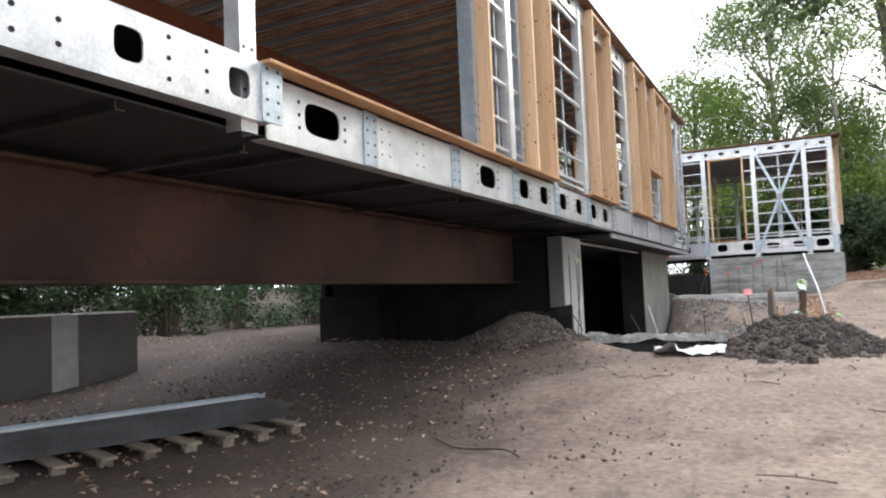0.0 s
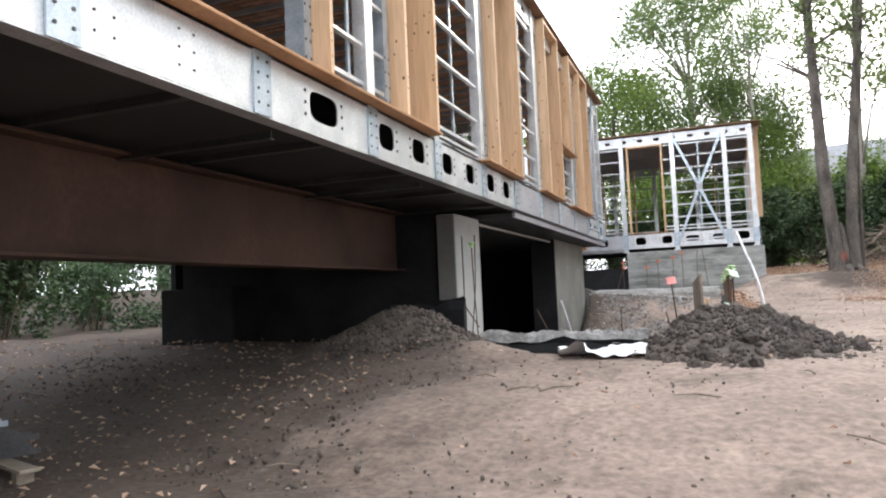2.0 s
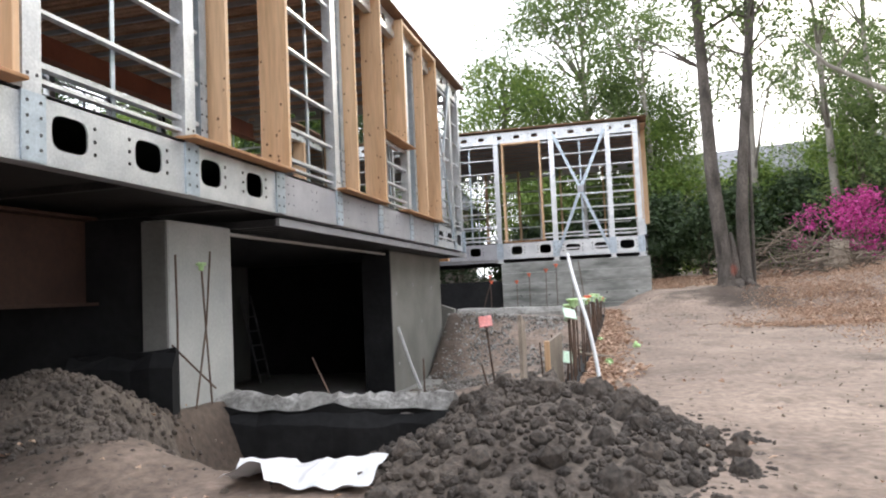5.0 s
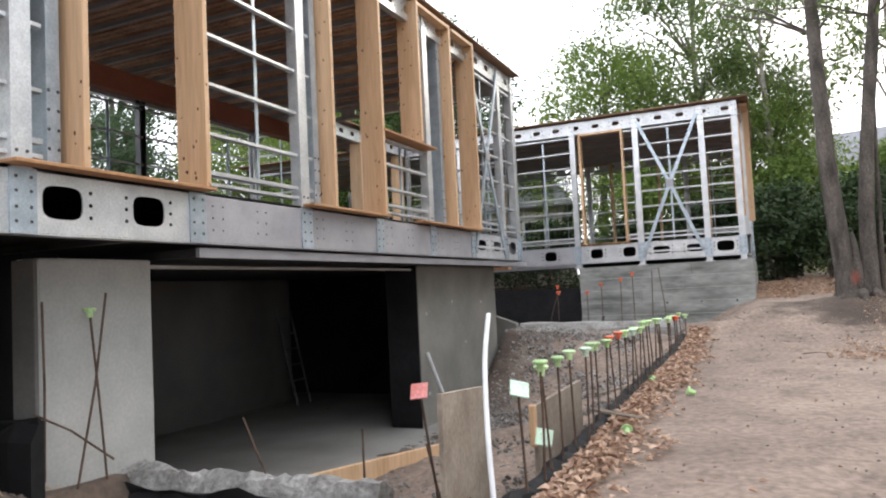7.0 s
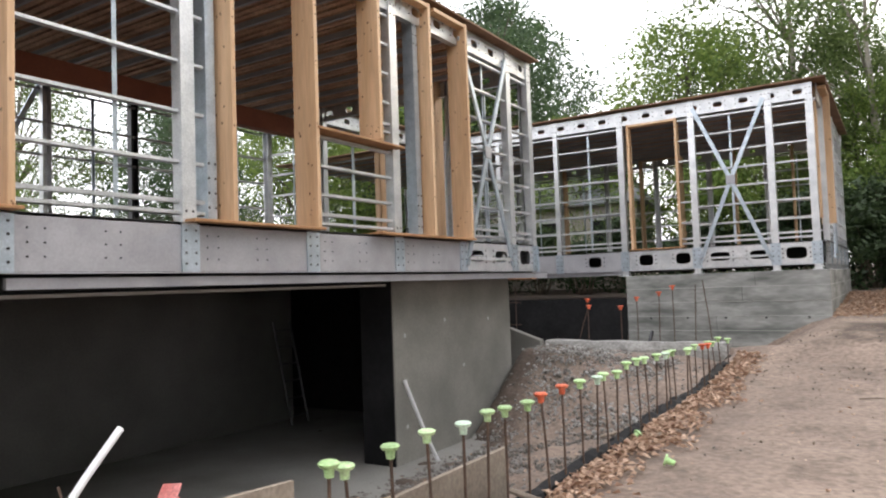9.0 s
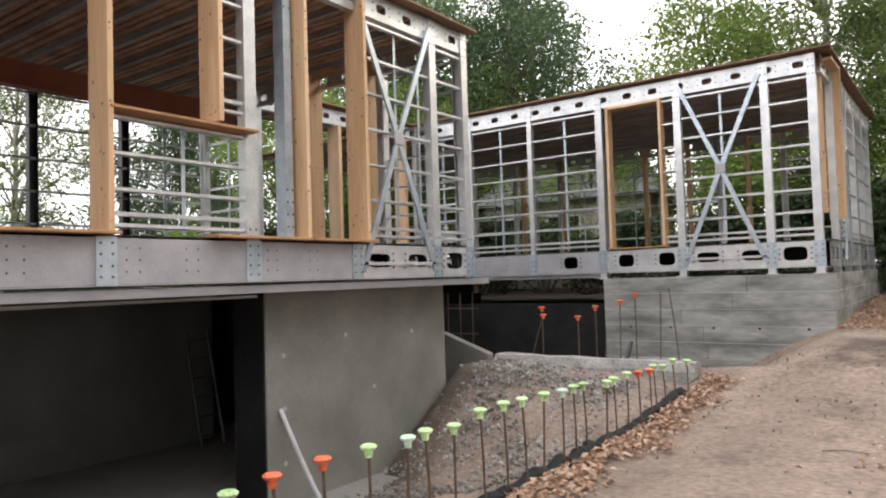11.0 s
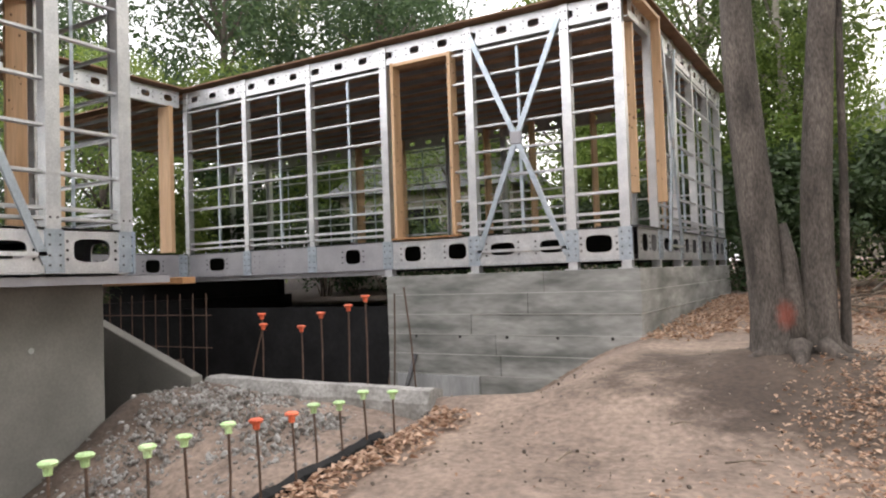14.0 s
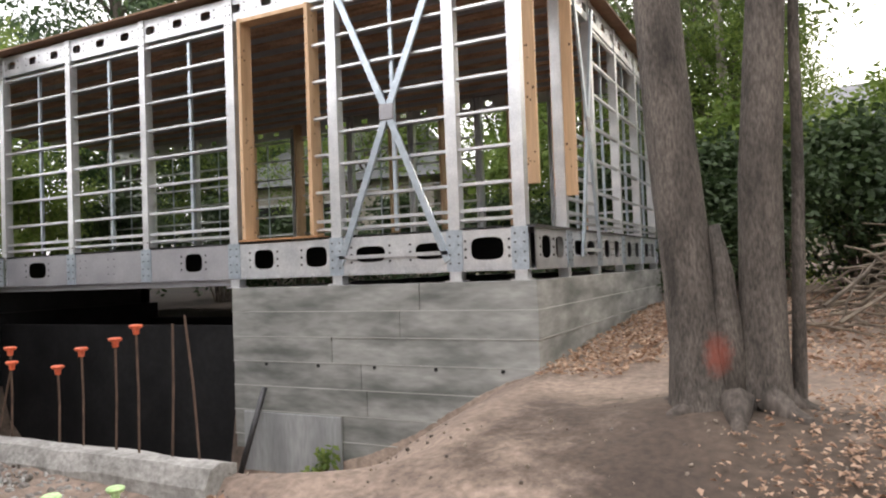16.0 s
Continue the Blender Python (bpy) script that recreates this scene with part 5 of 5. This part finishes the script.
for k in range(30):
    y = 10.72 + 0.306 * k + rng.uniform(-0.05, 0.05)
    cap = ORANGE_CAP if k in (8, 9, 24, 25) else (PALE_CAP if k % 7 == 4 else GREEN_CAP)
    rebar(-0.86 + rng.uniform(-0.03, 0.03), y, 1.5 if y < 13 else 1.66, 2.42 - 0.10 * smooth(15.5, 19.5, y) + rng.uniform(-0.03, 0.03), cap, (rng.uniform(-0.04, 0.04), rng.uniform(-0.05, 0.05)))
for x, y, h, lx in ((-1.35, 12.6, 1.95, -0.03), (-1.3, 13.2, 2.0, 0), (-3.0, 11.0, 1.98, -0.5), (-2.3, 10.9, 1.95, 0.0), (-1.5, 10.75, 1.9, -0.2)):
    rebar(x, y, ground_z(x, y), h, None, (lx, 0.03), "bare rusty rebar rod standing in the earth")
for y0, z0, y1, z1, cap in ((9.97, 1.7, 10.26, 3.06, None), (10.24, 1.7, 10.11, 2.93, GREEN_CAP), (9.72, 1.85, 9.72, 3.01, None), (10.3, 1.88, 9.65, 2.23, None)):
    rebar(-4.15, y0, z0, z1, cap, (0.0, y1 - y0), "bent rusty rebar in front of the pillar")
# rods cast into the kerb wall
for x, h, lx in ((-3.4, 2.90, 0), (-3.62, 2.78, 0.24), (-2.79, 2.76, 0), (-2.5, 2.91, 0.0), (-2.13, 2.99, 0.02), (-1.88, 3.09, 0)):
    rebar(x, 20.64, 2.14, h, ORANGE_CAP, (lx, 0), "rusty rebar rod with an orange cap set in the kerb wall")
for x, h, lx in ((-1.54, 3.12, 0.04), (-1.26, 3.18, -0.12)):
    rebar(x, 20.64, 2.14, h, None, (lx, 0), "bent bare rebar rod set in the kerb wall")
mesh_grid = thing("rebar_mat", (-6.3, 21.4, 1.5), "standing mat of tied rusty rebar", "rebar")
for k in range(9):
    x = -7.4 + 0.27 * k
    part("bar", tube(bmesh.new(), [(x, 21.4, 1.0), (x + 0.02, 21.4, 3.15)], 0.009, 5), REBAR, mesh_grid)
for k in range(4):
    part("cross_bar", tube(bmesh.new(), [(-7.5, 21.38, 1.5 + 0.45 * k), (-5.1, 21.38, 1.5 + 0.45 * k)], 0.008, 5), REBAR, mesh_grid)
ledger = thing("timber_ledger", (-5.6, 20.3, 3.2), "reddish timber plank laid under the floor edge", "plank")
part("plank", new_box((-7.0, 20.25, 3.30), (-4.3, 20.45, 3.38), w=0.006), PLY, ledger)
part("support", new_box((-6.95, 20.3, 0.8), (-6.85, 20.4, 3.30), w=0.004), OLD_WOOD, ledger)

# ---- things by the trench ----
# Black roll for the dark line of the cut beside the leaves.
edge = thing("cloth_edge", (-0.85, 15, 1.6), "black uneven roll along the edge of the cut", "ground cloth")
bm = bmesh.new()
pts = [(-0.90 + 0.05 * noise.noise(Vector((0, 0.12 * k, 1)) * 6), 10.2 + 0.12 * k, ground_z(-0.9, 10.2 + 0.12 * k) + 0.03 + 0.05 * noise.noise(Vector((3, 0.12 * k, 1)) * 5)) for k in range(78)]
tube(bm, pts, [0.08 + 0.045 * noise.noise(Vector((7, 0.12 * k, 2)) * 7) for k in range(78)], 7)
part("roll", bm, MEMBRANE, edge)
for x0, y0, x1, y1 in ((-1.0, 12.8, -0.55, 12.75), (-1.05, 15.0, -0.6, 15.15), (-1.9, 17.0, -1.1, 17.5)):
    st = thing("offcut_stick", (x0, y0, ground_z(x0, y0)), "grey weathered wooden stick lying on the edge", "stick", group="loose sticks")
    part("stick", tube(bmesh.new(), [(x0, y0, ground_z(x0, y0) + (0.3 if y0 == 12.8 else 0.07)), (x1, y1, ground_z(x1, y1) + 0.05)], 0.022, 6), OLD_WOOD, st)
bm = bmesh.new()
bmesh.ops.create_grid(bm, x_segments=40, y_segments=22, size=0.5)
for v in bm.verts:
    x, y = v.co.x * 0.85 - 2.15, v.co.y * 0.9 + 8.15
    n = noise.noise(Vector((x, y, 0.4)) * 2.3)
    v.co = Vector((x + 0.12 * noise.noise(Vector((x, y, 5)) * 2), y + 0.1 * n, max(ground_z(x, y) + 0.03, 1.5 - 0.35 * abs(y - 8.1)) + 0.24 * abs(n) * (1.3 if x < -2.3 else 0.6) + 0.035 * noise.noise(Vector((x, y, 9)) * 9)))
sheet = mesh_ob("plastic_sheet", bm, WHITE, True)
tagged(sheet, "crumpled white plastic sheet lying at the trench", "plastic sheet")


def hose(name, pts, r, material, label, category):
    t = thing(name, pts[0], label, category)
    full = []
    for a, b, c, d in zip([pts[0]] + pts, pts, pts[1:], pts[2:] + [pts[-1]]):
        for k in range(6):
            q = k / 6
            a_, b_, c_, d_ = map(Vector, (a, b, c, d))
            full.append(0.5 * (2 * b_ + (c_ - a_) * q + (2 * a_ - 5 * b_ + 4 * c_ - d_) * q * q + (3 * b_ - a_ - 3 * c_ + d_) * q ** 3))
    full.append(Vector(pts[-1]))
    part("pipe", tube(bmesh.new(), full, r, 8), material, t, smooth=True)


hose("white_pipe", [(-0.79, 9.72, 2.82), (-0.73, 9.48, 2.60), (-0.64, 9.24, 2.30), (-0.58, 9.12, 1.95), (-0.58, 9.05, 1.70), (-0.68, 8.95, 1.52)], 0.013, WHITE, "white plastic pipe sticking up from the soil heap", "pipe")
hose("white_pipe", [(-4.18, 16.0, 2.02), (-4.05, 16.2, 1.4), (-3.92, 16.38, 0.88)], 0.026, WHITE, "straight white plastic pipe leaning at the garage wall", "pipe")
hose("black_cable", [(-3.9, 4.4, 1.16), (-3.5, 4.1, 1.14), (-3.1, 4.15, 1.14), (-2.9, 4.0, 1.12)], 0.006, HOLE, "black cable lying on the earth", "cable")
ply = thing("plywood_sheet", (-1.28, 10.5, 1.2), "weathered grey-brown plywood sheet standing on edge", "plywood")
hull = bmesh.new()
hull8(hull, [(-1.20, 9.98, 1.2), (-1.20, 9.98, 2.37), (-1.23, 9.98, 1.2), (-1.23, 9.98, 2.37), (-1.32, 11.04, 1.2), (-1.32, 11.04, 2.27), (-1.35, 11.04, 1.2), (-1.35, 11.04, 2.27)])
part("sheet", bevel(hull, 0.003), OLD_WOOD, ply)
plank = thing("plank", (-3.6, 13.6, 0.95), "orange-brown plank on edge along the slab", "plank")
bm = bmesh.new()
hull8(bm, [(-3.9, 12.3, 0.9), (-3.9, 12.3, 1.15), (-3.85, 12.3, 0.9), (-3.85, 12.3, 1.15), (-3.05, 14.2, 0.9), (-3.05, 14.2, 1.15), (-3.0, 14.2, 0.9), (-3.0, 14.2, 1.15)])
part("board", bevel(bm, 0.005), TIMBER, plank)
form = thing("form_panel", (-1.0, 11.3, 1.5), "short plywood form panel beside the rebar row", "plywood")
part("panel", new_box((-1.2, 11.64, 1.2), (-1.165, 13.1, 2.03), w=0.003), OLD_WOOD, form)
part("edge_strip", new_box((-1.215, 11.59, 1.72), (-1.16, 11.636, 2.04), w=0.01), TIMBER, form, "splintered orange end strip")
FADED_RED = mat("faded_red_plastic", (0.55, 0.16, 0.14), (0.66, 0.26, 0.24), 8, 0.5)


def square_cap(at, foot, tilt, material, colour):
    """A square safety cap on its rod."""
    c = thing("safety_cap", foot, "square " + colour + " plastic safety cap on a rusty rod", "cap", group="square safety caps")
    m = Matrix.Translation(at) @ Euler(tilt).to_matrix().to_4x4()

    def f(x, y, z):
        return m @ Vector((x, y, z))
    part("plate", new_box((-0.058, -0.058, -0.012), (0.058, 0.058, 0), f, 0.004), material, c)
    part("socket", tube(bmesh.new(), [f(0, 0, -0.085), f(0, 0, -0.012)], [0.02, 0.028], 8), material, c)
    part("rod", tube(bmesh.new(), [foot, f(0, 0, -0.03)], 0.009, 6), REBAR, c)


square_cap((-0.84, 10.3, 2.36), (-0.86, 10.42, 1.55), (0.75, 0.25, 0.5), PALE_CAP, "pale green")
square_cap((-0.92, 11.0, 1.93), (-0.97, 11.1, 1.5), (1.1, 0.2, 0.3), PALE_CAP, "pale green")
square_cap((-1.59, 10.48, 2.31), (-1.5, 10.62, 1.2), (0.9, -0.1, 0.2), FADED_RED, "faded red")
for x, y in ((-0.6, 12.25), (-0.78, 15.0), (-1.0, 14.95), (-0.3, 14.2)):
    z = ground_z(x, y) + 0.03
    c = thing("fallen_cap", (x, y, z), "green plastic safety cap fallen among the leaves", "cap", group="fallen caps")
    m = Matrix.Translation((x, y, z + 0.03)) @ Euler((1.2, 0.4, x * 5)).to_matrix().to_4x4()
    bm = tube(bmesh.new(), [m @ Vector((0, 0, -0.07)), m @ Vector((0, 0, -0.005))], [0.022, 0.028], 9)
    tube(bm, [m @ Vector((0, 0, -0.004)), m @ Vector((0, 0, 0.014))], [0.05, 0.046], 12)
    part("cap", bm, GREEN_CAP, c)
ladder = thing("step_ladder", (-8.0, 17.4, 0.93), "dark metal ladder leaning in the garage", "ladder")
for dy in (0, 0.4):
    part("rail", tube(bmesh.new(), [(-7.55, 17.35 + dy, 0.95), (-7.95, 17.35 + dy, 2.7)], 0.02, 6), DARK_STEEL, ladder)
for k in range(6):
    q = (k + 0.5) / 6
    part("rung", tube(bmesh.new(), [(-7.55 - 0.4 * q, 17.35, 0.95 + 1.75 * q), (-7.55 - 0.4 * q, 17.75, 0.95 + 1.75 * q)], 0.014, 6), DARK_STEEL, ladder)

# stack of steel studs on a pallet
stack = thing("stud_stack", (-5.9, 3.2, 1.1), "stack of thin galvanised steel studs strapped on timber bearers", "steel stack")
mp = Matrix.Translation((-5.3, 4.45, 1.10)) @ Matrix.Rotation(math.atan2(-2.4, -0.85), 4, "Z")


def on_stack(x, y, z):
    return mp @ Vector((x, y, z))


pallet = thing("pallet", (-5.6, 3.2, 1.1), "long weathered timber pallet on the ground", "pallet")
for k in range(12):
    part("slat", new_box((0.08 + 0.36 * k, -1.3, 0.10), (0.21 + 0.36 * k, 0.03, 0.125), on_stack, 0.003), OLD_WOOD, pallet)
    part("block", new_box((0.09 + 0.36 * k, -0.14, 0.0), (0.2 + 0.36 * k, -0.05, 0.098), on_stack, 0.003), OLD_WOOD, pallet)
for yy in (0.0, -0.6, -1.25):
    part("runner", new_box((0.0, yy - 0.05, -0.08), (4.4, yy + 0.04, -0.002), on_stack, 0.004), OLD_WOOD, pallet)
rng = random.Random(97)
for k in range(16):
    row, col = divmod(k, 4)
    y0 = -1.2 + col * 0.19 + rng.uniform(-0.01, 0.01)
    z0 = 0.128 + row * 0.05
    x0 = rng.uniform(-0.12, 0.25)
    bm = bmesh.new()
    prof(bm, [(y0, z0), (y0 + 0.15, z0), (y0 + 0.15, z0 + 0.045), (y0 + 0.147, z0 + 0.045), (y0 + 0.147, z0 + 0.003), (y0 + 0.003, z0 + 0.003), (y0 + 0.003, z0 + 0.045), (y0, z0 + 0.045)], x0, x0 + 4.0, lambda s, o, z: on_stack(s, o, z))
    part("stud", bm, GALV if k == 13 else (BLUE_GALV if k % 4 == 0 else DARK_STEEL), stack)
chip = thing("split_timber", on_stack(-0.1, 0.12, 0), "splintered fresh orange offcut beside the pallet", "wood scrap")
bm = new_box((-0.45, 0.02, -0.07), (0.12, 0.13, -0.01), on_stack)
for v in bm.verts:
    v.co += Vector((rng.uniform(-0.04, 0.04), rng.uniform(-0.04, 0.04), rng.uniform(-0.01, 0.02)))
part("offcut", bevel(bm, 0.004), TIMBER, chip)
